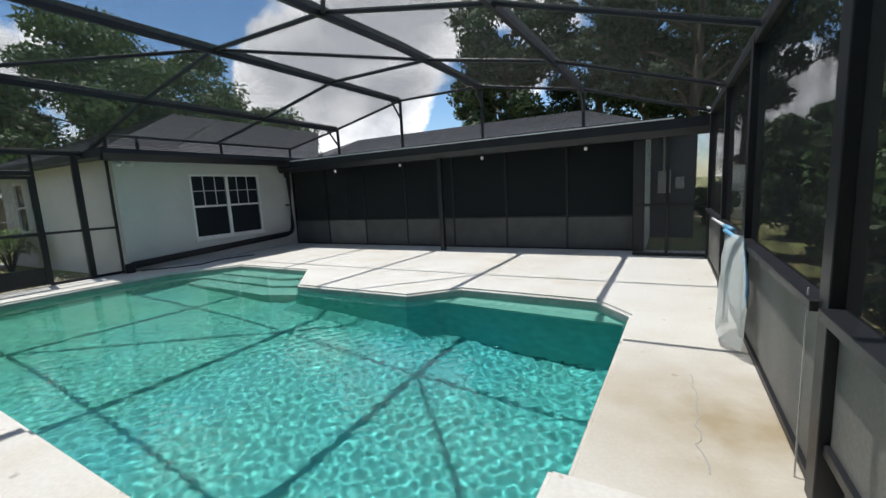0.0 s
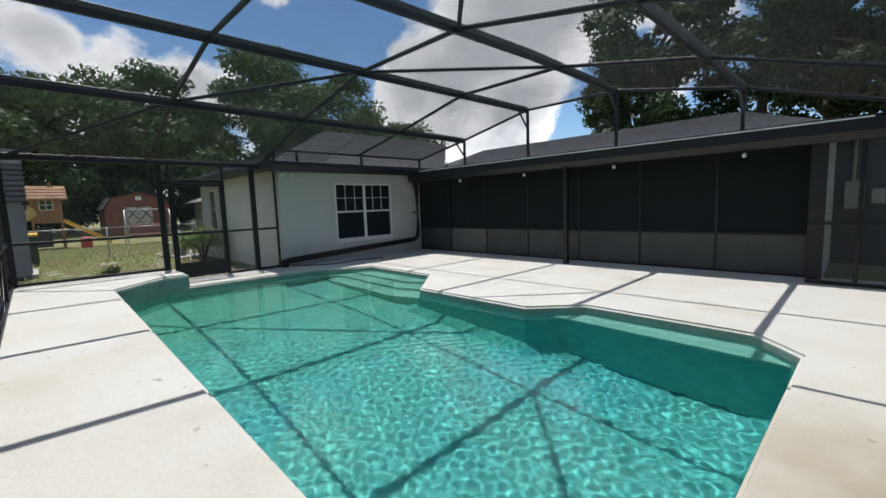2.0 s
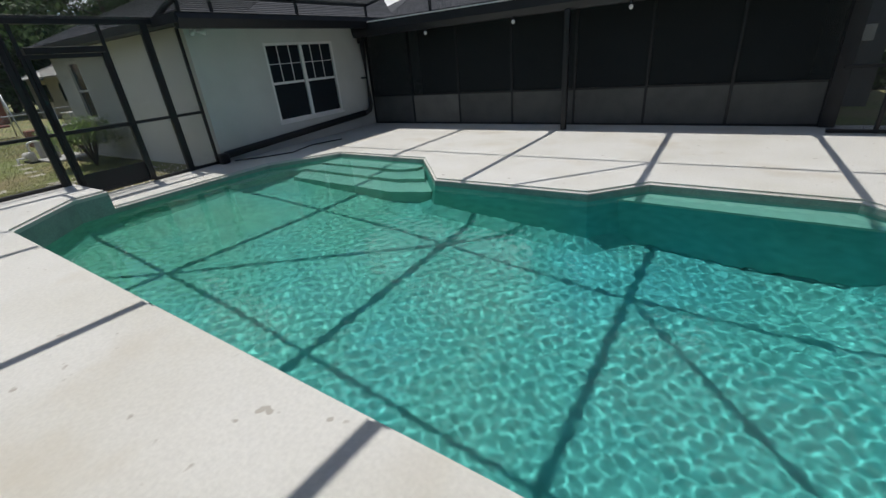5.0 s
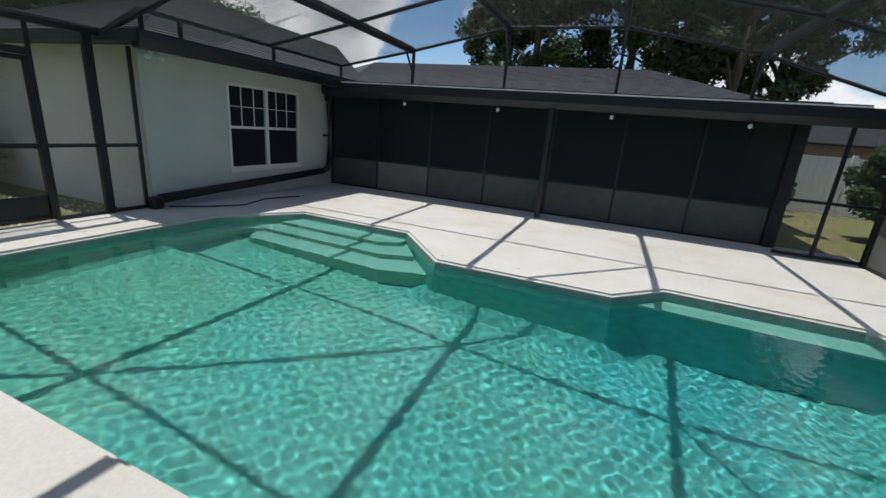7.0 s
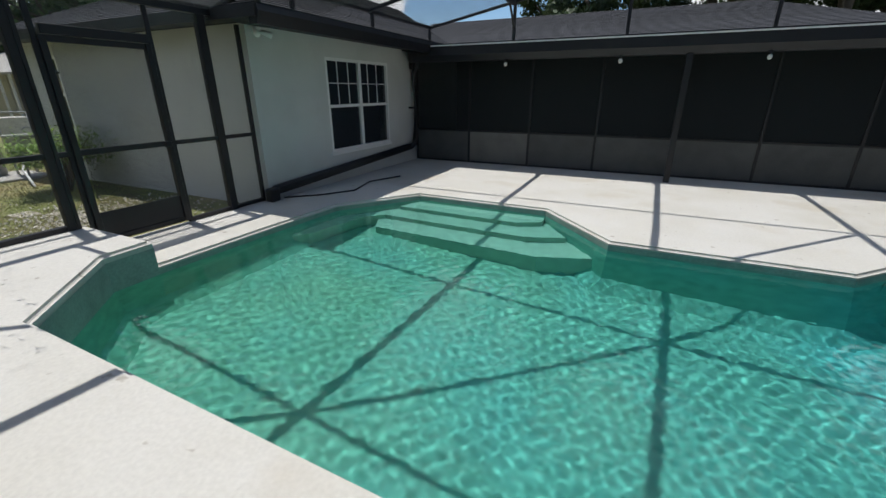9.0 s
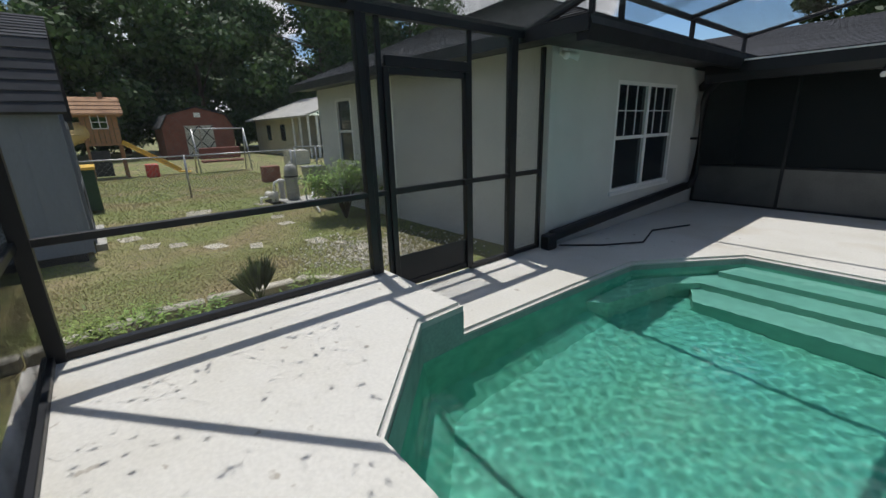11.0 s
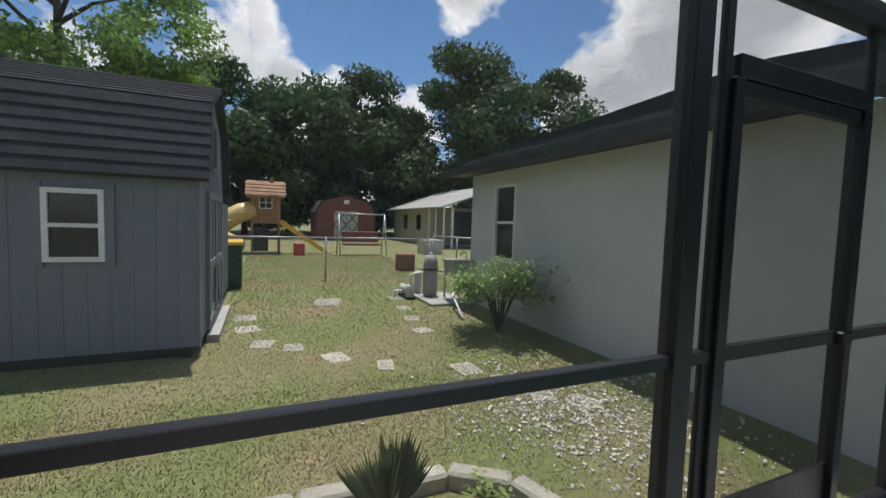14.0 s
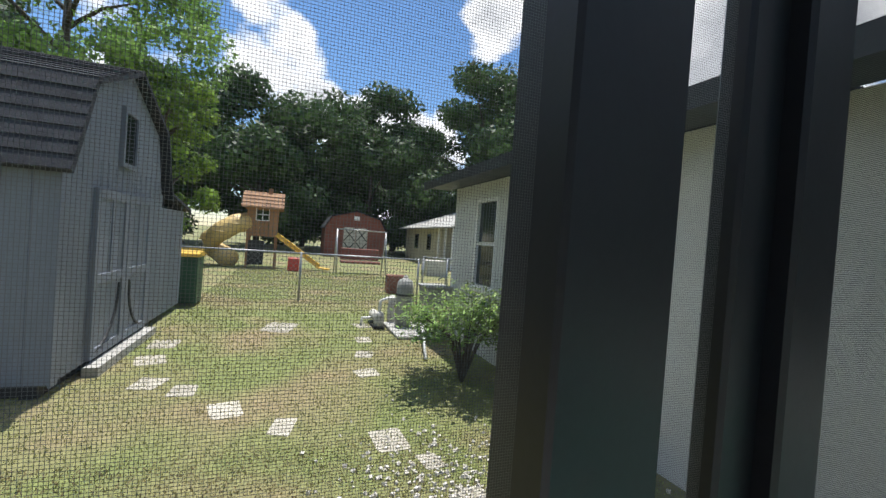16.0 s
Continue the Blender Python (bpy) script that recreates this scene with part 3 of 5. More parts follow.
bar("sill_rail", (1.60, YF, 0.03), (XR, YF, 0.03), 0.05, 0.05)
panel("wall_screen", [(1.60, YF, 0), (XR, YF, 0), (XR, YF, 2.3), (1.60, YF, 2.3)], DOORSCREEN, cage)

# screen door
door = thing("screen_door", (XL, 3.18, 0.0), "closed black aluminium screen door with a solid kick plate", "screen door")
for a, b in (((XL, 3.155, 0.03), (XL, 3.155, 2.08)), ((XL, 4.115, 0.03), (XL, 4.115, 2.08))):
    part("stile", S(a, b, 0.07, 0.06), BLACK, door)
for z, h in ((2.05, 0.06), (1.0, 0.06), (0.06, 0.06)):
    part("door_rail", S((XL, 3.19, z), (XL, 4.08, z), 0.04, h), BLACK, door)
part("kick_plate", B(XL - 0.008, XL + 0.008, 3.18, 4.09, 0.08, 0.36), BLACK, door)
panel("door_screen", [(XL, 3.22, 0.3), (XL, 4.08, 0.3), (XL, 4.08, 2.06), (XL, 3.22, 2.06)], DOORSCREEN, door)
part("closer", T([(XL - 0.03, 3.16, 1.76), (XL - 0.10, 3.26, 1.76)], 0.014, 8), BLACK, door)
hd = part("latch", B(XL - 0.02, XL + 0.05, 4.04, 4.12, 0.96, 1.03, bevel=0.008), BLACK, door)

# ---- house ----
house = thing("house", (-8.0, 12.0, GROUND), "single-storey white stucco house with a dark shingled hip roof", "house")
G = GROUND - 0.05
# wing walls, with openings cut as separate blocks round the windows
WX0, WX1, WY0, WY1 = -14.7, -8.11, 5.43, 13.0
part("wall", B(WX1 - 0.2, WX1, WY0, 6.99, G, 2.45), STUCCO, house)
part("wall", B(WX1 - 0.2, WX1, 8.95, 10.2, G, 2.45), STUCCO, house)
part("wall", B(WX1 - 0.2, WX1, 6.99, 8.95, G, 0.53), STUCCO, house)
part("wall", B(WX1 - 0.2, WX1, 6.99, 8.95, 2.13, 2.45), STUCCO, house)
part("wall", B(-13.10, WX1 - 0.2, WY0, WY0 + 0.2, G, 2.45), STUCCO, house)
part("wall", B(WX0, -13.80, WY0, WY0 + 0.2, G, 2.45), STUCCO, house)
part("wall", B(-13.80, -13.10, WY0, WY0 + 0.2, G, 0.85), STUCCO, house)
part("wall", B(-13.80, -13.10, WY0, WY0 + 0.2, 2.20, 2.45), STUCCO, house)
part("wall", B(WX0, WX0 + 0.2, WY0 + 0.2, 20, G, 2.45), STUCCO, house)
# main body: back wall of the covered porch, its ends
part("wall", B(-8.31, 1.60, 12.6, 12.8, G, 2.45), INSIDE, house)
part("wall", B(1.60, 1.75, 10.1, 13.3, G, 2.45), STUCCO, house)
# added black strip that covers the bright end face of this wall
part("corner_board", B(1.575, 1.775, 10.05, 10.098, 0.0, 2.45), DARKTRIM, house)
# these two passage walls carry their shade in charcoal and grey colours
part("wall", B(1.60, 2.75, 13.3, 13.5, G, 2.75), mat("charcoal_shade_wall", (0.10, 0.105, 0.11), 0.8, 0, 0.08, 2, 60, 0.2), house)
part("wall", B(2.55, 2.75, 13.5, 20, G, 2.75), mat("grey_shade_wall", (0.22, 0.22, 0.22), 0.8, 0, 0.08, 2, 60, 0.2), house)
part("soffit", B(1.5, 3.0, 12.95, 13.6, 2.755, 2.86), DARKTRIM, house)
part("wall", B(-8.31, -8.11, 10.2, 12.6, G, 2.45), STUCCO, house)
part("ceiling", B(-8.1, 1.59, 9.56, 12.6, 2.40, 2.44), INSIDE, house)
part("porch_floor", B(-8.1, 1.59, 10.31, 12.6, -0.1, 0.0), CONC, house)
# roofs: wing hip and main hip
ap = (-11.10, 8.50, 4.12)
E1 = 2.56
wing_faces = [
    [(-7.37, 4.98, E1), (-7.37, 10.6, E1), (-11.10, 14.5, 4.12), ap],
    [(-15.15, 4.98, E1), (-7.37, 4.98, E1), ap, (-11.42, 8.5, 4.12)],
    [(-15.15, 14.5, E1), (-15.15, 4.98, E1), (-11.42, 8.5, 4.12), (-11.42, 14.5, 4.12)],
]
main_faces = [
    [(-11.0, 12.3, 2.62), (2.3, 12.3, 2.62), (-0.6, 17, 4.0), (-11.0, 17, 4.0)],
    [(2.3, 12.3, 2.62), (2.3, 24, 2.62), (-0.6, 17, 4.0)],
    [(-11.0, YF - 0.02, 2.505), (2.3, YF - 0.02, 2.505), (2.3, 12.3, 2.62), (-11.0, 12.3, 2.62)],
]


def roof(faces):
    bm = poly(*faces)
    bmesh.ops.remove_doubles(bm, verts=bm.verts, dist=0.01)
    ret = bmesh.ops.extrude_face_region(bm, geom=list(bm.faces))
    bmesh.ops.translate(bm, verts=[g for g in ret["geom"] if isinstance(g, bmesh.types.BMVert)], vec=(0, 0, -0.05))
    bmesh.ops.recalc_face_normals(bm, faces=bm.faces)
    return bm


part("roof", roof(wing_faces), SHINGLE, house)
part("roof", roof(main_faces), SHINGLE, house)
# soffits, fascia, gutters
part("soffit", B(-8.1, -7.40, 5.0, 9.7, 2.43, 2.46), DARKTRIM, house)
part("soffit", B(-15.1, -7.40, 5.0, 5.42, 2.46, 2.49), DARKTRIM, house)
part("fascia", B(-15.15, -7.37, 4.955, 4.985, 2.42, 2.56), DARKTRIM, house)
part("gutter", solid([(-7.50, 2.55), (-7.36, 2.55), (-7.34, 2.48), (-7.38, 2.34), (-7.50, 2.34)], "y", 4.98, 9.6), BLACK, house)
part("gutter", solid([(YF - 0.12, 2.45), (YF + 0.05, 2.45), (YF + 0.05, 2.16), (YF - 0.06, 2.16), (YF - 0.12, 2.28)], "x", -7.9, XR), BLACK, house)
part("drip_edge", B(-7.37, 2.25, YF - 0.13, YF - 0.10, 2.452, 2.475), WHITE, house)
# drain pipe along the wall
pipe = part("downspout", T([(-7.62, 9.56, 2.24), (-7.80, 9.74, 2.16), (-7.96, 9.88, 2.02), (-7.99, 9.91, 1.85), (-7.99, 9.91, 0.55), (-7.99, 9.84, 0.40), (-8.0, 9.66, 0.34)], 0.062, 12), BLACK, house, smooth=True)
part("pipe_run", S((-8.045, 9.72, 0.345), (-8.045, 5.46, 0.15), 0.12, 0.14, 0.03), BLACK, pipe)


def window(wall, u0, u1, z0, z1, at, sashes, grids):
    """A white single-hung window. wall 'x' faces +x at x=at; wall 'y' faces -y at y=at."""
    sgn = 1 if wall == "x" else -1
    def blk(a0, a1, d0, d1, b0, b1):
        lo, hi = sorted((at + sgn * d0, at + sgn * d1))
        return B(lo, hi, a0, a1, b0, b1) if wall == "x" else B(a0, a1, lo, hi, b0, b1)
    loc = (at, (u0 + u1) / 2, z0) if wall == "x" else ((u0 + u1) / 2, at, z0)
    ob = thing("window_1" if wall == "x" else "window_2", loc, kind="structure")
    f = 0.05
    for a0, a1, b0, b1 in ((u0, u1, z0, z0 + f), (u0, u1, z1 - f, z1), (u0, u0 + f, z0 + f, z1 - f), (u1 - f, u1, z0 + f, z1 - f)):
        part("window_frame", blk(a0, a1, -0.07, 0.004, b0, b1), WHITE, ob)
    part("window_sill", blk(u0 - 0.03, u1 + 0.03, -0.04, 0.03, z0 - 0.05, z0), WHITE, ob)
    w = (u1 - u0 - 2 * f) / sashes
    zm = (z0 + z1) / 2
    for k in range(sashes):
        a = u0 + f + k * w
        if k:
            part("mullion", blk(a - 0.04, a + 0.04, -0.065, 0.0, z0 + f, z1 - f), WHITE, ob)
        part("meeting_rail", blk(a + 0.02, a + w - 0.02, -0.06, -0.008, zm - 0.025, zm + 0.025), WHITE, ob)
        part("pane", blk(a, a + w, -0.055, -0.045, z0 + f, zm - 0.02), PANE, ob)
        part("pane", blk(a, a + w, -0.055, -0.045, zm + 0.02, z1 - f), PANE, ob)
        if grids:
            for g in (1, 2):
                part("grille_bar", blk(a + w * g / 3 - 0.009, a + w * g / 3 + 0.009, -0.044, -0.036, zm + 0.03, z1 - f), WHITE, ob)
            part("grille_bar", blk(a + 0.03, a + w - 0.03, -0.0435, -0.037, (zm + z1) / 2 - 0.02, (zm + z1) / 2 - 0.006), WHITE, ob)
    return ob


window("x", 6.99, 8.95, 0.53, 2.13, WX1, 2, True)
window("y", -13.80, -13.10, 0.85, 2.20, WY0, 1, False)

# porch screens under the gutter
KICK = mat("grey_kick_panel", (0.15, 0.15, 0.14), 0.7, 0, 0.1, 3, 60, 0.1)
# grey that stands for the haze low on the porch screens
KICK_HAZE = mat("haze_band_panel", (0.085, 0.088, 0.085), 0.7, 0, 0.1, 3, 60, 0.1)
porch = thing("porch_screen_wall", (-3.3, 10.15, 0.0), "dark sun-screened porch wall in black aluminium frames", "screen wall")
PY = 10.15
PX = [-8.06, -6.70, -5.30, -3.91, -2.50, -1.12, 0.26, 1.58]
for x in PX:
    part("post", S((x, PY, 0), (x, PY, 2.38), 0.05, 0.05), BLACK, porch)
for a, b in zip(PX, PX[1:]):
    part("sill_rail", S((a, PY, 0.02), (b, PY, 0.02), 0.05, 0.04), BLACK, porch)
    # panel in the second bay; in the others an added sheet for the haze
    part("kick_panel", B(a + 0.026, b - 0.026, PY - 0.016, PY - 0.006, 0.042, 0.70), KICK if a == PX[1] else KICK_HAZE, porch)
    panel("sun_screen", [(a, PY, 0.70 if a == PX[1] else 0), (b, PY, 0.70 if a == PX[1] else 0), (b, PY, 2.39), (a, PY, 2.39)], SUNSCREEN, porch)

for a, b in zip(PX, PX[1:]):
    part("chair_rail", S((a + 0.026, PY - 0.004, 0.72), (b - 0.026, PY - 0.004, 0.72), 0.04, 0.04), BLACK, porch)
part("column", B(-2.57, -2.47, 9.50, 9.60, 0.0, 2.17, bevel=0.005), BLACK, porch, "square black support post")

# ---- yard: shed ----
def shed():
    x0, x1, y0, y1, z0 = -15.5, -12.45, -4.2, 0.83, GROUND
    ob = thing("garden_shed", (-14.0, -1.7, z0), "grey-blue wooden barn shed with a dark gambrel roof", "shed")
    xm = (x0 + x1) / 2
    prof = [(x1 + 0.12, 1.88), (x1 - 0.30, 2.80), (xm, 3.30), (x0 + 0.30, 2.80), (x0 - 0.12, 1.88)]
    part("wall", B(x1 - 0.08, x1, y0, y1, z0 + 0.12, 1.92), SHEDGREY, ob)
    part("wall", B(x0, x0 + 0.08, y0, y1, z0 + 0.12, 1.92), SHEDGREY, ob)
    gable = [(x0 + 0.08, z0 + 0.12), (x1 - 0.08, z0 + 0.12), (x1 - 0.08, 1.92), (x1 - 0.36, 2.74), (xm, 3.24), (x0 + 0.36, 2.74), (x0 + 0.08, 1.92)]
    part("gable_wall", solid(gable, "y", y1 - 0.08, y1), SHEDGREY, ob)
    part("gable_wall", solid(gable, "y", y0, y0 + 0.08), SHEDGREY, ob)
    for (a, b) in zip(prof, prof[1:]):
        n = Vector((-(b[1] - a[1]), b[0] - a[0])).normalized() * 0.05
        if n.y > 0:
            n = -n
        part("roof_slope", solid([a, b, (b[0] + n.x, b[1] + n.y), (a[0] + n.x, a[1] + n.y)], "y", y0 - 0.12, y1 + 0.12), SHEDROOF, ob)
    y = y1 - 0.2
    while y > y0:
        part("groove_batten", B(x1, x1 + 0.006, y - 0.008, y + 0.008, z0 + 0.14, 1.86), SHEDGREY, ob)
        y -= 0.2
    for a, b in ((-0.5, 0.0), (-2.30, -1.80)):
        win = part("window", B(x1 + 0.002, x1 + 0.02, a + 0.04, b - 0.04, 1.02, 1.68), PANE, ob)
        for q in ((a, b, 0.98, 1.03), (a, b, 1.67, 1.72), (a, a + 0.05, 1.03, 1.67), (b - 0.05, b, 1.03, 1.67), (a + 0.05, b - 0.05, 1.33, 1.37)):
            part("frame", B(x1, x1 + 0.045, *q), WHITE, win)
        for q in ((a - 0.08, a, 0.93, 1.77), (b, b + 0.08, 0.93, 1.77)):
            part("casing", B(x1, x1 + 0.03, *q), SHEDGREY, win)
    part("corner_board", B(x1 - 0.1, x1 + 0.02, y1, y1 + 0.02, z0 + 0.1, 1.9), SHEDGREY, ob)
    part("skid", B(x0, x1, y1 - 0.2, y1 - 0.08, z0, z0 + 0.12), DARKTRIM, ob)
    part("skid", B(x1 - 0.2, x1 - 0.06, y0, y1 - 0.2, z0, z0 + 0.12), DARKTRIM, ob)
    for a, b in ((-13.1, -13.95), (-13.97, -14.82)):
        d = part("door", B(b, a, y1 + 0.002, y1 + 0.03, z0 + 0.14, 1.80), SHEDGREY, ob)
        for q in ((b, b + 0.09, z0 + 0.14, 1.80), (a - 0.09, a, z0 + 0.14, 1.80), (b + 0.09, a - 0.09, 1.70, 1.80), (b + 0.09, a - 0.09, 0.8, 0.9), (b + 0.09, a - 0.09, z0 + 0.14, z0 + 0.24)):
            part("door_trim", B(q[0], q[1], y1 + 0.03, y1 + 0.05, q[2], q[3]), SHEDGREY, d)
        side = 1 if a == -13.1 else -1
        mid = (a + b) / 2
        arc = [(mid + side * (0.32 - 0.60 * math.sin(k * 0.26)), y1 + 0.038, 0.08 + 0.68 * (1 - math.cos(k * 0.26))) for k in range(7)]
        part("door_brace", T(arc, 0.016, 6), DARKTRIM, d, "dark curved brace")
        part("door_strip", B(mid - 0.02, mid + 0.02, y1 + 0.03, y1 + 0.044, 0.9, 1.70), SHEDGREY, d)
    part("lean_to", B(x0 - 1.5, x0, y0 + 0.3, y1 - 0.02, z0 + 0.1, 1.72), SHEDGREY, ob)
    part("lean_to_roof", solid([(x0 - 1.62, 1.72), (x0 - 1.62, 1.77), (x0, 2.02), (x0, 1.97)], "y", y0 + 0.2, y1 + 0.08), SHEDROOF, ob)
    for gx in [x1 - 0.2 - 0.2 * k for k in range(14)]:
        part("groove_batten", B(gx - 0.008, gx + 0.008, y1, y1 + 0.006, 1.82, 2.1), SHEDGREY, ob)
    part("ramp_board", B(-14.9, -13.0, y1 + 0.02, y1 + 0.16, z0, z0 + 0.10), CONC, ob)
    gw = part("gable_window", B(-14.15, -13.75, y1 + 0.002, y1 + 0.02, 2.15, 2.75), PANE, ob)
    for q in ((-14.2, -14.14, 2.1, 2.8), (-13.76, -13.7, 2.1, 2.8), (-14.14, -13.76, 2.1, 2.16), (-14.14, -13.76, 2.74, 2.8)):
        part("frame", B(q[0], q[1], y1, y1 + 0.04, q[2], q[3]), SHEDGREY, gw)
    return ob


SHED = shed()


# ---- trees ----
def tree(name, x, y, h, spread, leaves, material, label, seed, base=0.3, leaf=0.22, trunk=0.28, group="trees behind the yard", clumps=26, clump=0.30):
    rnd = np.random.default_rng(seed)
    ob = thing(name, (x, y, GROUND), label, "tree", group)
    r = random.Random(seed)
    bm = bmesh.new()
    lean = Vector((r.uniform(-0.5, 0.5), r.uniform(-0.5, 0.5), 0))
    top = Vector((x, y, GROUND + h * 0.75)) + lean
    tube(bm, [(x, y, GROUND - 0.1), Vector((x, y, GROUND + h * 0.3)) + lean * 0.3, top], trunk, 8, trunk * 0.3)
    centres = []
    for k in range(11):
        a, f = k * 2.4 + r.uniform(-0.4, 0.4), r.uniform(0.28, 0.72)
        s = Vector((x, y, GROUND + h * f)) + lean * f
        e = s + Vector((math.cos(a) * spread * r.uniform(0.45, 0.85), math.sin(a) * spread * r.uniform(0.45, 0.85), h * r.uniform(0.05, 0.25)))
        tube(bm, [s, (s + e) / 2 + Vector((0, 0, 0.25)), e], trunk * 0.35, 6, trunk * 0.08)
        centres.append(e)
    part("trunk", bm, BARK, ob, "brown bark trunk and limbs", True)
    for k in range(clumps):
        a, f = r.uniform(0, 6.283), r.uniform(base, 1.0)
        prof = math.sin(math.pi * min(1, max(0.12, (f - base) / (1 - base) * 0.85 + 0.12))) ** 0.6
        rr = spread * prof * r.uniform(0.3, 0.95)
        centres.append(Vector((x + math.cos(a) * rr, y + math.sin(a) * rr, GROUND + h * (0.06 + 0.92 * f))) + lean * f)
    c = np.array([tuple(v) for v in centres])
    pick = rnd.integers(0, len(c), leaves)
    rad = spread * clump * (0.7 + 0.6 * rnd.random(len(c)))[pick]
    d = rnd.normal(size=(leaves, 3))
    d /= np.linalg.norm(d, axis=1)[:, None]
    pos = c[pick] + d * (rad * rnd.random(leaves) ** 0.45)[:, None] * [1, 1, 0.75]
    u = rnd.normal(size=(leaves, 3))
    u /= np.linalg.norm(u, axis=1)[:, None]
    v = np.cross(u, d)
    v /= np.linalg.norm(v, axis=1)[:, None] + 1e-6
    s = leaf * (0.6 + 0.8 * rnd.random(leaves))[:, None]
    p = np.stack([pos - u * s, pos + v * s * 0.55, pos + u * s, pos - v * s * 0.55], 1).reshape(-1, 3) - [x, y, GROUND]
    f = np.arange(leaves * 4).reshape(-1, 4)
    tri_mesh("crown", p.tolist(), f.tolist(), material, ob, "dense green foliage", "stuff")
    return ob


OAK = "tall broad oak with dense dark green foliage"
for i, (x, y, h, s) in enumerate([(-47, 0, 14.5, 7), (-50, 10, 16, 7.5), (-48, 21, 20, 8.5), (-46, 31, 18, 8), (-52, -9, 14, 7), (-46, 40, 13, 7), (-60, 15, 15, 8), (-58, 30, 15, 8), (-42, -18, 14, 7), (-56, 4, 13, 8), (-60, 44, 13, 8)]):
    tree("oak_tree", x, y, h, s, 24000, LEAF, OAK, 10 + i, base=0.03, leaf=0.25)
tree("young_oak_tree", -26, -1.9, 7.6, 2.4, 9000, LEAF_LIGHT, "small yellow-green tree behind the shed", 41, base=0.15, leaf=0.10, clumps=30, clump=0.24)
tree("sycamore_tree", -27.5, -5.6, 15.5, 5.6, 21000, LEAF_MID, "tall light green tree with airy foliage behind the shed", 44, base=0.12, leaf=0.115, clumps=62, clump=0.17)
tree("oak_tree", -24, -11, 12.5, 5.2, 16000, LEAF_MID, "tall oak with thin sunlit green foliage", 42, base=0.12, leaf=0.12, clumps=50, clump=0.18)
tree("oak_tree", -34, -13, 13, 6.5, 10000, LEAF, OAK, 43, base=0.05, leaf=0.3)
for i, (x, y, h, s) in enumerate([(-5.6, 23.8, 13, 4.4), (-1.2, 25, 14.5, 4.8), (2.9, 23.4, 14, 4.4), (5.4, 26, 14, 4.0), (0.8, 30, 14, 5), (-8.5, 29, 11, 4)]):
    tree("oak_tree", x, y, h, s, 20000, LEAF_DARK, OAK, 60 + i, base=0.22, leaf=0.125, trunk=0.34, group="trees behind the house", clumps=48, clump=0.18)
for i, (x, y, h, s) in enumerate([(4.6, -1.0, 3.3, 1.3), (4.8, 0.9, 3.6, 1.35), (4.7, 2.8, 3.2, 1.3), (4.9, 4.6, 3.5, 1.35), (4.8, 6.4, 3.1, 1.3), (4.9, 8.3, 3.0, 1.2), (4.7, 10.2, 2.6, 1.1), (5.15, 13.2, 2.3, 1.0), (3.55, 16.6, 1.3, 0.6)]):
    tree("hedge_tree", x, y, h, s, 6000, LEAF, "dense dark green hedge tree beside the enclosure", 90 + i, base=0.0, leaf=0.09, trunk=0.08, group="hedge trees beside the enclosure")
for i, (x, y, h, s) in enumerate([(-30, -40, 12, 7), (-5, -34, 12, 7), (12, -30, 12, 7), (30, -5, 12, 7), (32, 16, 12, 7), (26, 34, 12, 7)]):
    tree("oak_tree", x, y, h, s, 5000, LEAF, OAK, 100 + i, base=0.05, leaf=0.4, group="trees round the plot")

# ---- yard: things ----
TAN = mat("tan_plastic", (0.62, 0.45, 0.18), 0.5, 0, 0.08, 3, 40, 0.1)
YELLOW = mat("yellow_plastic", (0.68, 0.42, 0.06), 0.45, 0, 0.06, 3, 40, 0.05)
RED = mat("red_plastic", (0.50, 0.05, 0.04), 0.5, 0, 0.1, 4, 40, 0.05)
CEDAR = mat("cedar_boards", (0.33, 0.18, 0.09), 0.8, 0, 0.2, 3, 50, 0.3, 0.004, (0.24, 0.13, 0.07), stretch=(1, 1, 0.2), island=0.12)
BARNRED = mat("faded_barn_red", (0.22, 0.085, 0.065), 0.85, 0, 0.15, 2, 60, 0.2, 0.004)
GALV = mat("galvanised_steel", (0.42, 0.43, 0.43), 0.45, 0.7, 0.12, 5, 80, 0.05)
PVCG = mat("weathered_grey_plastic", (0.52, 0.50, 0.45), 0.6, 0, 0.12, 4, 60, 0.1)
BLUE = mat("blue_plastic", (0.16, 0.42, 0.66), 0.45, 0, 0.08, 5, 60, 0.05)
METALROOF = mat("pale_metal_roof", (0.50, 0.49, 0.46), 0.45, 0.3, 0.08, 2, 40, 0.1)
CREAM = mat("cream_stucco", (0.48, 0.44, 0.34), 0.85, 0, 0.06, 1.5, 60, 0.3)
RUBBER = mat("black_rubber", (0.02, 0.02, 0.02), 0.6, 0, 0.1, 5, 60, 0.05)


def lathe(bm, cx, cy, prof, n=20):
    rings = [[bm.verts.new((cx + r * math.cos(a), cy + r * math.sin(a), z)) for a in (2 * math.pi * k / n for k in range(n))] for r, z in prof]
    for a, b in zip(rings, rings[1:]):
        for k in range(n):
            bm.faces.new((a[k], a[(k + 1) % n], b[(k + 1) % n], b[k]))
    bm.faces.new(rings[0][::-1])
    bm.faces.new(rings[-1])
    return bm


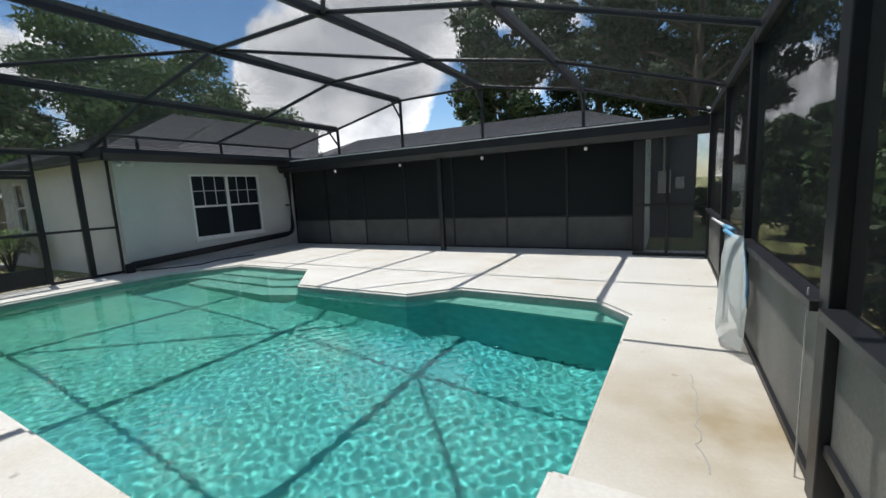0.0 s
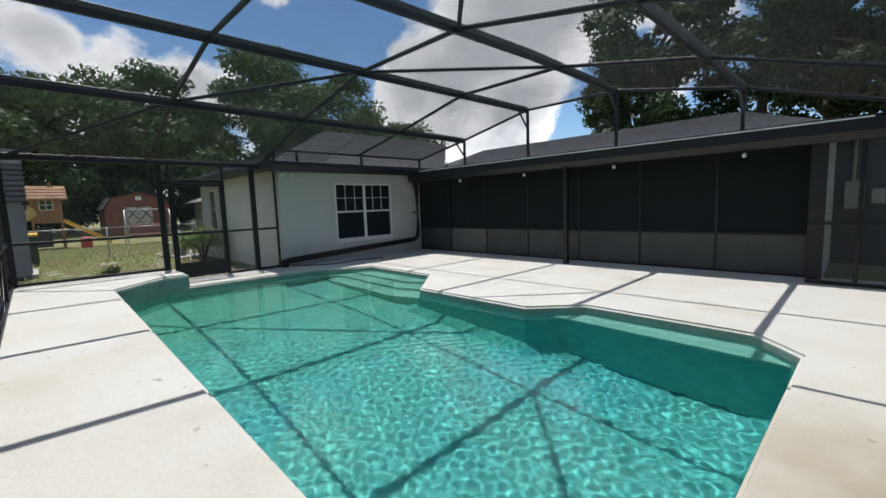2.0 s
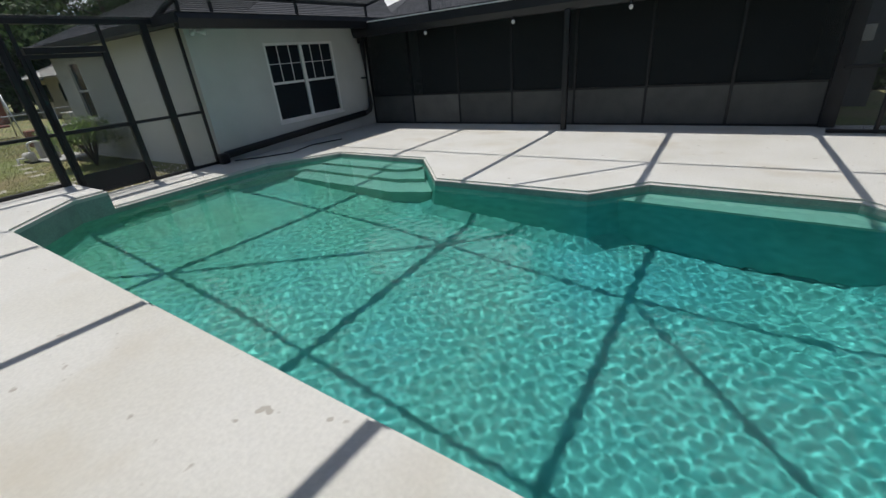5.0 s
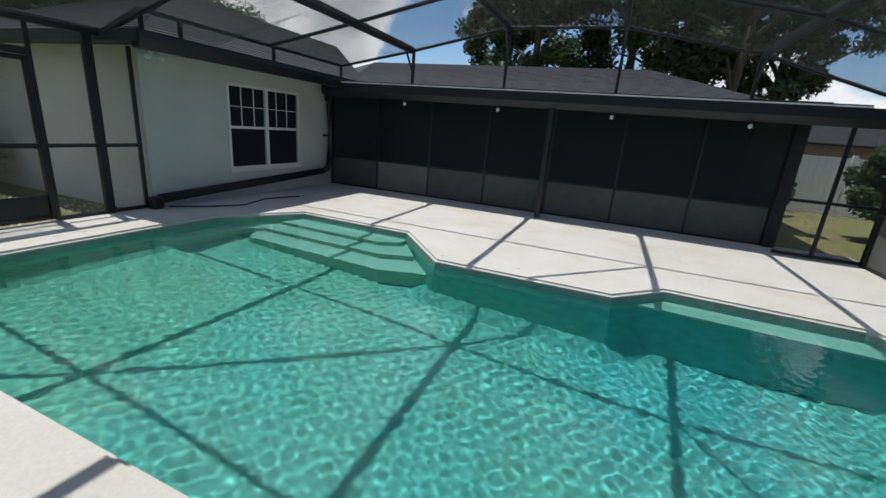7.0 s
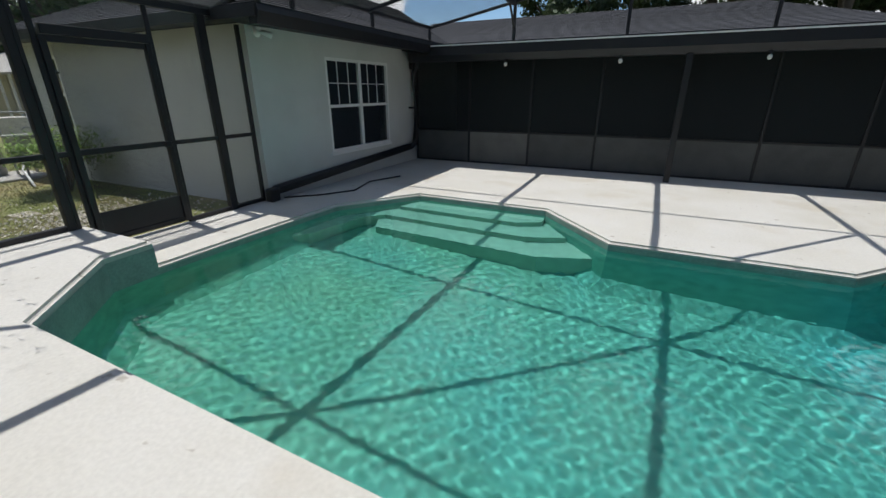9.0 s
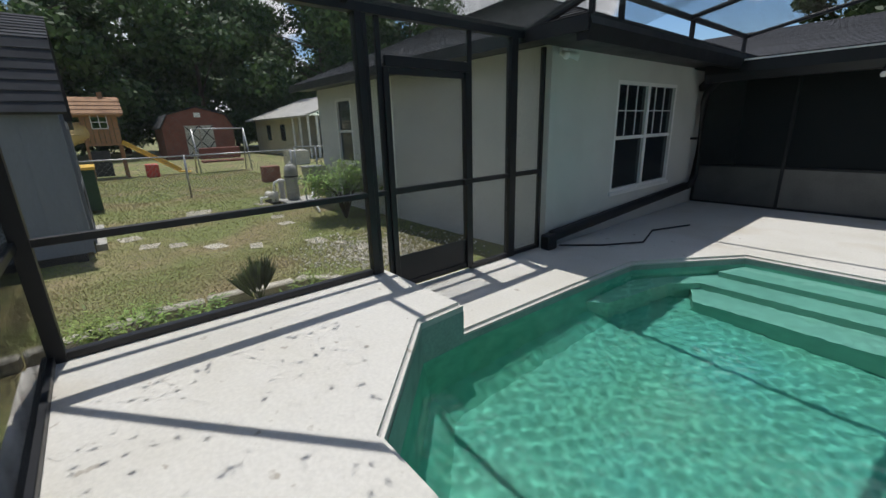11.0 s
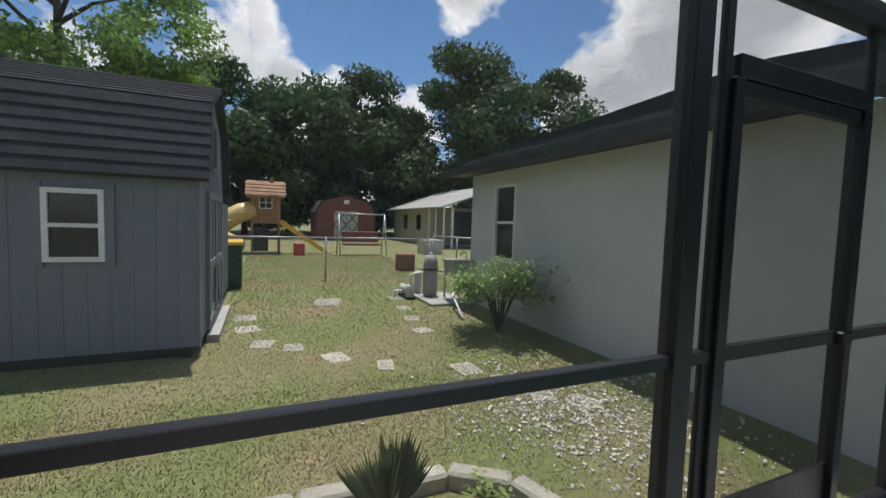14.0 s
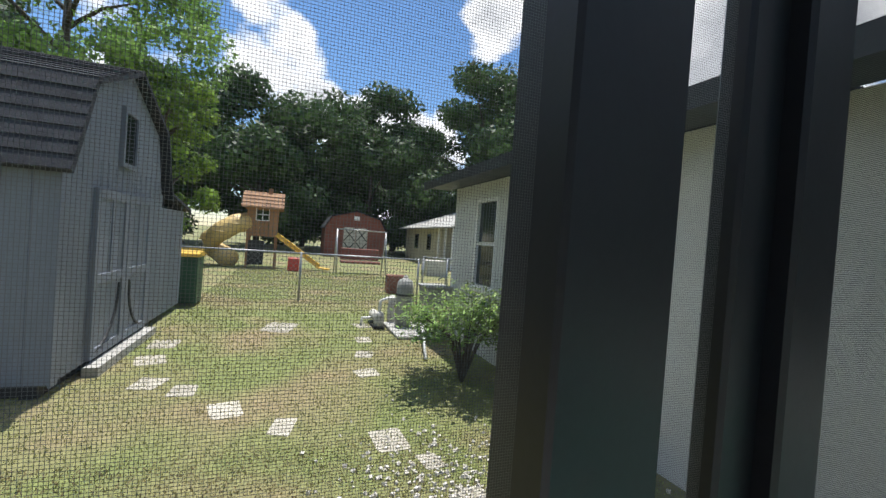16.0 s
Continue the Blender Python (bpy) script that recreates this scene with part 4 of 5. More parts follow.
def chain_fence():
    """Chain-link fence across the yard with a gate by the house."""
    ob = thing("chain_link_fence", (-18.2, 3.0, GROUND), "low galvanised chain-link fence across the lawn", "fence")
    ys = [-8.6, -5.7, -2.8, 0.1, 3.0, 5.9]
    for y in ys:
        part("post", T([(-18.2, y, GROUND - 0.02), (-18.2, y, 1.03)], 0.028, 8), GALV, ob, smooth=True)
    for a, b in zip(ys, ys[1:]):
        part("top_rail", T([(-18.2, a, 1.0), (-18.2, b, 1.0)], 0.02, 8), GALV, ob, smooth=True)
    bm = bmesh.new()
    y = ys[0]
    while y < ys[-1]:
        for s in (1, -1):
            y1 = y + s * 1.05
            a, b = (-18.2 + 0.004 * s, y, GROUND + 0.03), (-18.2 + 0.004 * s, y1, 0.98)
            if ys[0] <= y1 <= ys[-1]:
                stick(bm, a, b, 0.004)
        y += 0.13
    part("mesh", bm, GALV, ob, "diamond wire mesh")
    gate = thing("fence_gate", (-17.0, 6.4, GROUND), "open galvanised pipe gate with red box hung on it", "gate")
    for a, b in (((-18.1, 6.0, 0.05), (-18.1, 6.0, 1.1)), ((-16.6, 6.7, 0.05), (-16.6, 6.7, 1.15)), ((-18.1, 6.0, 1.08), (-16.6, 6.7, 1.1)), ((-18.1, 6.0, 0.1), (-16.6, 6.7, 0.12)), ((-17.3, 6.35, 0.1), (-17.3, 6.35, 1.09))):
        part("gate_bar", T([a, b], 0.025, 8), GALV, gate, smooth=True)
    part("post", T([(-16.55, 6.75, GROUND), (-16.55, 6.75, 1.3)], 0.04, 8), GALV, gate, smooth=True)


chain_fence()


TUBGREY = mat("weathered_grey_plastic", (0.33, 0.33, 0.30), 0.6, 0, 0.12, 5, 60, 0.1)


def pool_equipment():
    pad = B(-15.55, -14.35, 4.45, 5.35, GROUND, GROUND + 0.05, bevel=0.01)
    solo("equipment_pad", pad, CONC, (-15, 4.9, GROUND), "pale concrete slab under the pool equipment", "slab")
    f = thing("pool_filter", (-15.2, 4.75, GROUND + 0.05), "weathered grey cylindrical pool filter on a slab", "pool filter")
    part("tank", lathe(bmesh.new(), -15.2, 4.75, [(0.13, -0.07), (0.155, -0.04), (0.155, 0.62), (0.135, 0.74), (0.06, 0.80)]), TUBGREY, f, smooth=True)
    part("clamp_band", lathe(bmesh.new(), -15.2, 4.75, [(0.157, 0.48), (0.167, 0.485), (0.167, 0.515), (0.157, 0.52)]), RUBBER, f)
    part("gauge", lathe(bmesh.new(), -15.2, 4.75, [(0.04, 0.79), (0.045, 0.82), (0.02, 0.86)], 12), PVCG, f)
    p = thing("pool_pump", (-15.45, 4.3, GROUND), "small grey pool pump with white pipes on the ground", "pump")
    part("motor", T([(-15.7, 4.30, 0.05), (-15.3, 4.30, 0.05)], 0.09, 14), PVCG, p, smooth=True)
    part("strainer", lathe(bmesh.new(), -15.2, 4.30, [(0.08, GROUND), (0.09, 0.0), (0.09, 0.16), (0.05, 0.18)], 14), PVCG, p, smooth=True)
    part("pump_base", B(-15.7, -15.1, 4.2, 4.4, GROUND, GROUND + 0.05), RUBBER, p)
    part("pipe", T([(-15.2, 4.30, 0.18), (-15.2, 4.32, 0.38), (-15.2, 4.42, 0.42), (-15.2, 4.58, 0.42)], 0.028, 8), WHITE, p, smooth=True)
    part("pipe", T([(-15.45, 4.2, 0.02), (-15.45, 4.05, 0.02), (-15.45, 4.03, GROUND)], 0.028, 8), WHITE, p, smooth=True)
    c = solo("chlorinator", lathe(bmesh.new(), -15.6, 4.62, [(0.07, GROUND), (0.075, 0.0), (0.075, 0.36), (0.05, 0.42)], 14), PVCG, (-15.6, 4.62, GROUND), "slim off-white canister beside the pool filter", "canister", smooth=True)
    t = thing("utility_sink", (-14.75, 5.0, GROUND + 0.05), "grey plastic laundry tub on four legs", "sink")
    bm = solid([(4.98, 0.40), (4.93, 0.72), (5.37, 0.72), (5.33, 0.40)], "x", -14.95, -14.45)
    part("basin", bm, TUBGREY, t)
    part("rim", B(-14.98, -14.42, 4.90, 5.39, 0.715, 0.745, bevel=0.008), TUBGREY, t)
    for x in (-14.98, -14.5):
        for y in (4.99, 5.31):
            part("leg", S((x, y, GROUND + 0.05), (x, y, 0.42), 0.035), TUBGREY, t)
    part("faucet", T([(-14.72, 5.36, 0.74), (-14.72, 5.36, 0.86), (-14.72, 5.28, 0.90), (-14.72, 5.20, 0.84)], 0.014, 8), GALV, t, smooth=True)
    solo("drain_pipe", T([(-14.45, 5.0, 0.36), (-14.1, 4.78, 0.12), (-13.2, 4.55, GROUND + 0.03)], 0.022, 8), WHITE, (-13.8, 4.7, GROUND), "white plastic drain pipe lying on the grass", "pipe", smooth=True)


pool_equipment()


def playset():
    """Wooden climbing tower with a tube slide and an open slide."""
    X, Y = -27.5, 1.6
    ob = thing("play_tower", (X, Y, GROUND), "wooden play tower with tan tube slide and yellow slide", "playset")
    for dx in (-0.55, 0.55):
        for dy in (-0.55, 0.55):
            part("post", S((X + dx, Y + dy, GROUND), (X + dx, Y + dy, 2.45), 0.09), CEDAR, ob)
    part("deck", B(X - 0.6, X + 0.6, Y - 0.6, Y + 0.6, 1.2, 1.26), CEDAR, ob)
    for k in range(7):
        part("wall_board", B(X + 0.56, X + 0.60, Y - 0.58 + k * 0.167, Y - 0.43 + k * 0.167, 1.26, 1.85 if 2 <= k <= 4 else 2.42), CEDAR, ob)
    for z in (1.85, 2.1, 2.38):
        part("lattice", B(X + 0.60, X + 0.62, Y - 0.26, Y + 0.26, z, z + 0.03), WHITE, ob)
    for y in (-0.25, 0.0, 0.25):
        part("lattice", B(X + 0.60, X + 0.615, Y + y - 0.015, Y + y + 0.015, 1.85, 2.41), WHITE, ob)
    for s in (-1, 1):
        bm = solid([(X + s * 0.85, 2.35), (X, 3.05), (X, 3.10), (X + s * 0.88, 2.40)], "y", Y - 0.8, Y + 0.8)
        part("roof_panel", bm, CEDAR, ob)
    for k in range(4):
        part("roof_board", solid([(X + 0.86 - k * 0.2, 2.415 + k * 0.16), (X + 0.72 - k * 0.2, 2.525 + k * 0.16), (X + 0.72 - k * 0.2, 2.555 + k * 0.16), (X + 0.86 - k * 0.2, 2.445 + k * 0.16)], "y", Y - 0.82, Y + 0.82), CEDAR, ob)
    part("chimney", B(X - 0.08, X + 0.08, Y + 0.15, Y + 0.32, 2.95, 3.28), CEDAR, ob)
    pts = [(X + 0.3, Y - 0.6, 1.75), (X + 0.55, Y - 1.0, 1.65), (X + 0.65, Y - 1.5, 1.3), (X + 0.45, Y - 1.9, 0.95), (X + 0.1, Y - 1.9, 0.6), (X + 0.15, Y - 1.5, 0.35), (X + 0.6, Y - 1.15, 0.18)]
    part("tube_slide", T(pts, 0.40, 16), TAN, ob, "tan spiral tube slide", True)
    for p in pts[1:-1]:
        part("tube_ring", lathe(bmesh.new(), p[0], p[1], [(0.415, p[2] - 0.03), (0.44, p[2]), (0.415, p[2] + 0.03)], 16), TAN, ob)
    bm = bmesh.new()
    stick(bm, (X + 0.4, Y + 0.6, 1.25), (X + 0.9, Y + 2.4, GROUND + 0.12), 0.5, 0.04)
    stick(bm, (X + 0.9, Y + 2.35, GROUND + 0.12), (X + 1.0, Y + 2.8, GROUND + 0.08), 0.5, 0.04)
    part("slide", bm, YELLOW, ob, "yellow open slide")
    for s in (-0.25, 0.25):
        part("slide_rim", S((X + 0.4 + s, Y + 0.6, 1.33), (X + 0.9 + s, Y + 2.4, GROUND + 0.2), 0.05, 0.14), YELLOW, ob)
    part("panel", B(X + 0.56, X + 0.6, Y - 0.5, Y + 0.1, GROUND + 0.1, 1.0), DARKTRIM, ob)
    solo("toy_box", B(X + 1.3, X + 1.7, Y + 1.1, Y + 1.55, GROUND, 0.42, bevel=0.03), RED, (X + 1.5, Y + 1.3, GROUND), "small red plastic toy box on the grass", "toy box")
    solo("toy_table", solid([(X + 1.6, 0.55), (X + 2.2, 0.55), (X + 2.2, 0.62), (X + 1.6, 0.62)], "y", Y - 3.2, Y - 1.9), YELLOW, (X + 1.9, Y - 2.5, GROUND), "yellow plastic play table top", "table")


playset()


def red_barn():
    X0, X1, Y0, Y1 = -43.0, -39.0, 5.1, 9.5
    ob = thing("red_barn_shed", (-41, 7.3, GROUND), "faded red barn shed with pale double doors", "shed")
    ym = (Y0 + Y1) / 2
    prof = [(Y0, GROUND), (Y1, GROUND), (Y1, 2.0), (Y1 - 0.45, 2.8), (ym, 3.3), (Y0 + 0.45, 2.8), (Y0, 2.0)]
    part("body", solid(prof, "x", X0, X1), BARNRED, ob)
    roofp = [(Y1 + 0.15, 1.98), (Y1 - 0.40, 2.88), (ym, 3.40), (Y0 + 0.40, 2.88), (Y0 - 0.15, 1.98)]
    for a, b in zip(roofp, roofp[1:]):
        part("roof_slope", solid([a, b, (b[0], b[1] - 0.06), (a[0], a[1] - 0.06)], "x", X0 - 0.1, X1 + 0.15), SHINGLE, ob)
    for a in (6.4, 7.3):
        d = part("door", B(X1, X1 + 0.03, a, a + 0.86, GROUND + 0.1, 2.1), PVCG, ob, "pale weathered door")
        for q in (((a + 0.03, 0.05), (a + 0.83, 1.0)), ((a + 0.03, 1.0), (a + 0.83, 0.05)), ((a + 0.03, 1.1), (a + 0.83, 2.05)), ((a + 0.03, 2.05), (a + 0.83, 1.1))):
            part("cross_brace", S((X1 + 0.045, *q[0]), (X1 + 0.045, *q[1]), 0.02, 0.07), DARKTRIM, d)
    part("vent", B(X1, X1 + 0.04, ym - 0.2, ym + 0.2, 2.65, 2.95), WHITE, ob)


red_barn()


def neighbour():
    ob = thing("neighbour_house", (-36, 15, GROUND), "cream single-storey house with a pale metal roof", "house")
    part("wall", B(-42, -33, 12.0, 21, GROUND, 2.5), CREAM, ob)
    part("roof", solid([(11.4, 2.45), (16.4, 4.2), (21.4, 2.45), (21.4, 2.35), (16.4, 4.08), (11.4, 2.35)], "x", -42.6, -30.2), METALROOF, ob)
    for x in (-33, -31.8, -30.5):
        part("porch_post", S((x, 11.7, GROUND), (x, 11.7, 2.4), 0.1), WHITE, ob)
    for a in (12.4, 13.8, 15.2):
        part("porch_screen", B(-30.5, -30.45, a, a + 1.3, 0.1, 2.2), PANE, ob)
    for a in (12.2, 13.7, 15.1, 16.5):
        part("porch_frame", S((-30.46, a + 0.05, GROUND), (-30.46, a + 0.05, 2.4), 0.12), WHITE, ob)
    part("window", B(-36.2, -35.4, 11.95, 12.0, 0.9, 2.0), PANE, ob)
    part("window", B(-39.2, -38.4, 11.95, 12.0, 0.9, 2.0), PANE, ob)


neighbour()

# swing seat with cushions beyond the fence
sw = thing("garden_swing", (-26.0, 5.6, GROUND), "old garden swing bench with a grey tube frame", "swing")
for y in (4.6, 6.7):
    part("leg", T([(-25.5, y, GROUND), (-26.0, y, 1.75)], 0.03, 8), GALV, sw, smooth=True)
    part("leg", T([(-26.5, y, GROUND), (-26.0, y, 1.75)], 0.03, 8), GALV, sw, smooth=True)
part("top_bar", T([(-26.0, 4.6, 1.75), (-26.0, 6.7, 1.75)], 0.03, 8), GALV, sw, smooth=True)
part("seat", B(-26.3, -25.75, 4.8, 6.5, 0.32, 0.42, bevel=0.03), BARNRED, sw)
part("backrest", B(-26.36, -26.28, 4.8, 6.5, 0.45, 0.95, bevel=0.03), BARNRED, sw)
solo("red_crate", B(-20.2, -19.8, 5.5, 6.05, GROUND, 0.42, bevel=0.02), BARNRED, (-20, 5.8, GROUND), "faded red crate standing past the fence", "crate")
solo("air_conditioner", B(-27.2, -26.2, 8.8, 9.8, GROUND, 0.6, bevel=0.02), PVCG, (-26.7, 9.3, GROUND), "grey air-conditioning unit by the fence", "air conditioner")


# stepping stones, edging, gravel
def slab(x, y, a, b, turn, seed, z=0.004):
    r = random.Random(seed)
    pts = []
    for u, v in ((-1, -0.8), (-0.85, -1), (0.8, -1), (1, -0.85), (1, 0.8), (0.85, 1), (-0.8, 1), (-1, 0.85)):
        pts.append((a * (u + r.uniform(-0.12, 0.12)), b * (v + r.uniform(-0.12, 0.12))))
    c, s = math.cos(turn), math.sin(turn)
    return prism([(x + u * c - v * s, y + u * s + v * c) for u, v in pts], GROUND - 0.02, GROUND + z)


STONES = [(-14.30, 1.25, .30, .24), (-13.56, 1.30, .26, .24), (-12.75, 1.50, .24, .2), (-12.48, 1.85, .22, .17), (-11.95, 2.29, .23, .2), (-11.53, 2.76, .22, .15), (-11.13, 3.57, .26, .2), (-12.78, 3.69, .2, .2), (-13.57, 3.78, .2, .18), (-14.40, 3.90, .24, .18), (-15.43, 4.04, .26, .2), (-15.30, 2.65, .5, .36), (-10.25, 3.93, .18, .15), (-10.75, 3.80, .15, .12), (-10.0, 4.25, .2, .14)]
for k, (x, y, a, b) in enumerate(STONES):
    solo("stepping_stone", slab(x, y, a * 0.72, b * 0.66, 0.25 * math.sin(k * 2.1), k), STONE, (x, y, GROUND), "flat pale stepping stone set in the lawn", "stepping stone", "stepping stones in the lawn")
KERB = [(-9.35, -0.55), (-9.18, -0.1), (-9.15, 0.35), (-9.28, 0.8), (-9.42, 1.22), (-9.38, 1.66), (-9.36, 2.1), (-9.36, 2.55), (-9.12, 2.88), (-8.72, 3.0)]
for k, (p, q) in enumerate(zip(KERB, KERB[1:])):
    p, q = Vector((*p, GROUND + 0.03)), Vector((*q, GROUND + 0.03))
    solo("edging_block", stick(bmesh.new(), p.lerp(q, 0.03), p.lerp(q, 0.97), 0.13, 0.14 + 0.02 * (k % 3), 0.018), STONE, (*p.lerp(q, 0.5).xy, GROUND), "grey concrete edging block round the planting bed", "edging block", "edging blocks of the bed")


def scatter(name, n, inside, seed, size, h, material, label):
    """Small upright blades or chips strewn over a stretch of ground."""
    rnd = np.random.default_rng(seed)
    pos = inside(rnd, n)
    m = len(pos)
    a = rnd.random(m) * 6.283
    s = size * (0.5 + rnd.random(m))
    hh = h * (0.4 + rnd.random(m))
    lean = rnd.normal(size=(m, 2)) * (h * 0.5)
    ca, sa = np.cos(a) * s, np.sin(a) * s
    z = np.full(m, GROUND)
    p = np.stack([np.stack([pos[:, 0] - ca, pos[:, 1] - sa, z], 1), np.stack([pos[:, 0] + ca, pos[:, 1] + sa, z], 1), np.stack([pos[:, 0] + lean[:, 0], pos[:, 1] + lean[:, 1], z + hh], 1)], 1).reshape(-1, 3)
    ob = tri_mesh(name, p.tolist(), np.arange(m * 3).reshape(-1, 3).tolist(), material, None)
    return tagged(ob, label, "grass", kind="stuff")


def lawn(x0, x1, y0, y1):
    return lambda r, n: np.stack([x0 + (x1 - x0) * r.random(n), y0 + (y1 - y0) * r.random(n)], 1)


BLADE = leaf_mat("grass_blades", (0.20, 0.235, 0.065), (0.29, 0.25, 0.12), 0.3)
BLADE_DRY = leaf_mat("dry_grass_blades", (0.26, 0.195, 0.105), (0.20, 0.145, 0.075), 0.3)
scatter("grass", 34000, lawn(-13, -9.6, -2, 5.4), 1, 0.005, 0.018, BLADE, "short patchy lawn grass")
scatter("grass", 45000, lawn(-11.2, -8.3, -2, 5.0), 2, 0.004, 0.014, BLADE_DRY, "dry brown lawn grass")
scatter("grass", 38000, lawn(-26, -13, 0.9, 6.5), 3, 0.009, 0.024, BLADE, "short green lawn grass")


def chips(rnd, n):
    return np.array([-9.9, 4.05]) + rnd.normal(size=(n, 2)) * [0.62, 0.5]


LIMESTONE = mat("limestone_chips", (0.66, 0.62, 0.55), 0.9, 0, 0.12, 5, 60, 0.4, 0.01)
rnd = random.Random(5)
bm = bmesh.new()
for x, y in chips(np.random.default_rng(7), 1500):
    if y < 5.3 and x < -8.6:
        r = rnd.uniform(0.008, 0.027)
        v = bmesh.ops.create_cube(bm, size=r)["verts"]
        bmesh.ops.transform(bm, matrix=pose(x, y, GROUND + r * 0.3, rnd.uniform(0, 90), rnd.uniform(0, 90), rnd.uniform(0, 90)), verts=v)
tagged(part("gravel", bm, LIMESTONE), "white limestone chips strewn on the lawn", "gravel", kind="stuff")


def leafy(name, x, y, h, spread, n, material, label, seed, leaf, stems=7):
    """A shrub: thin stems from one base, small leaves along them."""
    r, q = random.Random(seed), np.random.default_rng(seed)
    ob = thing(name, (x, y, GROUND), label, "shrub")
    bm = bmesh.new()
    cs = []
    for k in range(stems):
        a = k * 2.4 + r.uniform(-0.3, 0.3)
        e = Vector((x + math.cos(a) * spread * r.uniform(0.4, 0.9), y + math.sin(a) * spread * r.uniform(0.4, 0.9), GROUND + h * r.uniform(0.55, 0.95)))
        tube(bm, [(x, y, GROUND - 0.02), ((x * 2 + e.x) / 3, (y * 2 + e.y) / 3, GROUND + h * 0.5), e], 0.015, 6, 0.005)
        cs += [e, Vector((x, y, GROUND)).lerp(e, 0.7) + Vector((0, 0, 0.08 * h)), e + Vector((r.uniform(-.1, .1), r.uniform(-.1, .1), 0.05))]
    part("stem", bm, BARK, ob, smooth=True)
    c = np.array([tuple(v) for v in cs])
    k = q.integers(0, len(c), n)
    d = q.normal(size=(n, 3))
    pos = c[k] + d * spread * 0.17 * [1, 1, 0.6]
    pos[:, 2] = np.maximum(pos[:, 2], GROUND + 0.03)
    u = q.normal(size=(n, 3)) * [1, 1, 0.4]
    u /= np.linalg.norm(u, axis=1)[:, None]
    v = np.cross(u, [0, 0, 1.0])
    s = leaf * (0.6 + 0.8 * q.random(n))[:, None]
    p = np.stack([pos - u * s, pos + v * s * 0.4, pos + u * s, pos - v * s * 0.4], 1).reshape(-1, 3) - [x, y, GROUND]
    tri_mesh("leaves", p.tolist(), np.arange(n * 4).reshape(-1, 4).tolist(), material, ob, kind="stuff")
    return ob


leafy("shrub", -12.35, 4.72, 1.05, 0.80, 3600, LEAF_BUSH, "airy yellow-green shrub growing against the white wall", 3, 0.045, 22)
leafy("weed_clump", -8.75, 0.95, 0.35, 0.35, 700, LEAF_BUSH, "low green weeds in the planting bed", 4, 0.03, 8)
leafy("weed_clump", -8.70, 1.45, 0.30, 0.30, 500, LEAF_BUSH, "low green weeds in the planting bed", 5, 0.03, 8)
leafy("weed_clump", -8.80, -0.3, 0.35, 0.40, 700, LEAF_BUSH, "low green weeds in the planting bed", 6, 0.03, 8)
leafy("weed_clump", -8.75, 2.55, 0.22, 0.30, 400, LEAF_BUSH, "low green weeds in the planting bed", 8, 0.03, 6)


def palm(x, y, h):
    ob = thing("palm_seedling", (x, y, GROUND), "young fan palm with stiff pleated fronds", "palm")
    r = random.Random(2)
    for k in range(9):
        a = k * 2.4
        out = r.uniform(0.01, 0.06)
        base, tip = Vector((x, y, GROUND)), Vector((x + math.cos(a) * out, y + math.sin(a) * out, GROUND + h * r.uniform(0.12, 0.3)))
        bm = bmesh.new()
        tube(bm, [base, tip], 0.008, 5, 0.005)
        d = (tip - base).normalized()
        side = d.cross(Vector((math.cos(a + 1), math.sin(a + 1), 0.2))).normalized()
        for j in range(-5, 6):
            w = (d * math.cos(j * 0.05) + side * math.sin(j * 0.05)).normalized()
            e = tip + w * h * 0.62 * r.uniform(0.8, 1.0)
            n = w.cross(d.cross(side)).normalized() * 0.012
            f = d.cross(side) * 0.006
            vs = [bm.verts.new(q) for q in (tip - n, tip.lerp(e, 0.5) - n * 1.3 + f, e, tip.lerp(e, 0.5) + n * 1.3 + f)]
            bm.faces.new(vs)
        part("frond", bm, LEAF_PALM, ob)


palm(-9.05, 2.08, 0.62)

# ---- enclosure details ----
BULB = bpy.data.materials.new("frosted_bulb")
BULB.use_nodes = True
BULB.node_tree.nodes["Principled BSDF"].inputs["Base Color"].default_value = (0.75, 0.73, 0.68, 1)
BULB.node_tree.nodes["Principled BSDF"].inputs["Roughness"].default_value = 0.25
for k, x in enumerate((-5.70, -3.59, -1.42, 0.76)):
    b = thing("bulb_light", (x, YF - 0.1, 2.17), "unlit white globe bulb hung under the black gutter", "bulb", "bulbs under the gutter")
    part("socket", lathe(bmesh.new(), x, YF - 0.1, [(0.02, 2.17), (0.022, 2.13), (0.016, 2.115)], 10), BLACK, b)
    part("globe", lathe(bmesh.new(), x, YF - 0.1, [(0.015, 2.115), (0.034, 2.095), (0.036, 2.07), (0.024, 2.045), (0.005, 2.038)], 12), BULB, b, smooth=True)
# flood light at the wing's corner
fl = thing("flood_light", (-8.12, 5.6, 2.42), "small white twin flood light under the eave", "flood light")
part("mount", B(-8.11, -8.06, 5.55, 5.67, 2.34, 2.42, bevel=0.008), WHITE, fl)
for s in (-1, 1):
    part("lamp_head", T([(-8.06, 5.61 + s * 0.05, 2.36), (-7.95, 5.61 + s * 0.13, 2.31)], 0.03, 10, 0.045), WHITE, fl, smooth=True)
# downspout elbow blocks at the inner corner
part("elbow", S((-7.75, 9.62, 2.30), (-8.05, 9.90, 2.10), 0.12, 0.12), BLACK, house)
part("conduit_strap", B(-8.11, -8.0, 9.81, 9.95, 1.2, 1.24), BLACK, house)
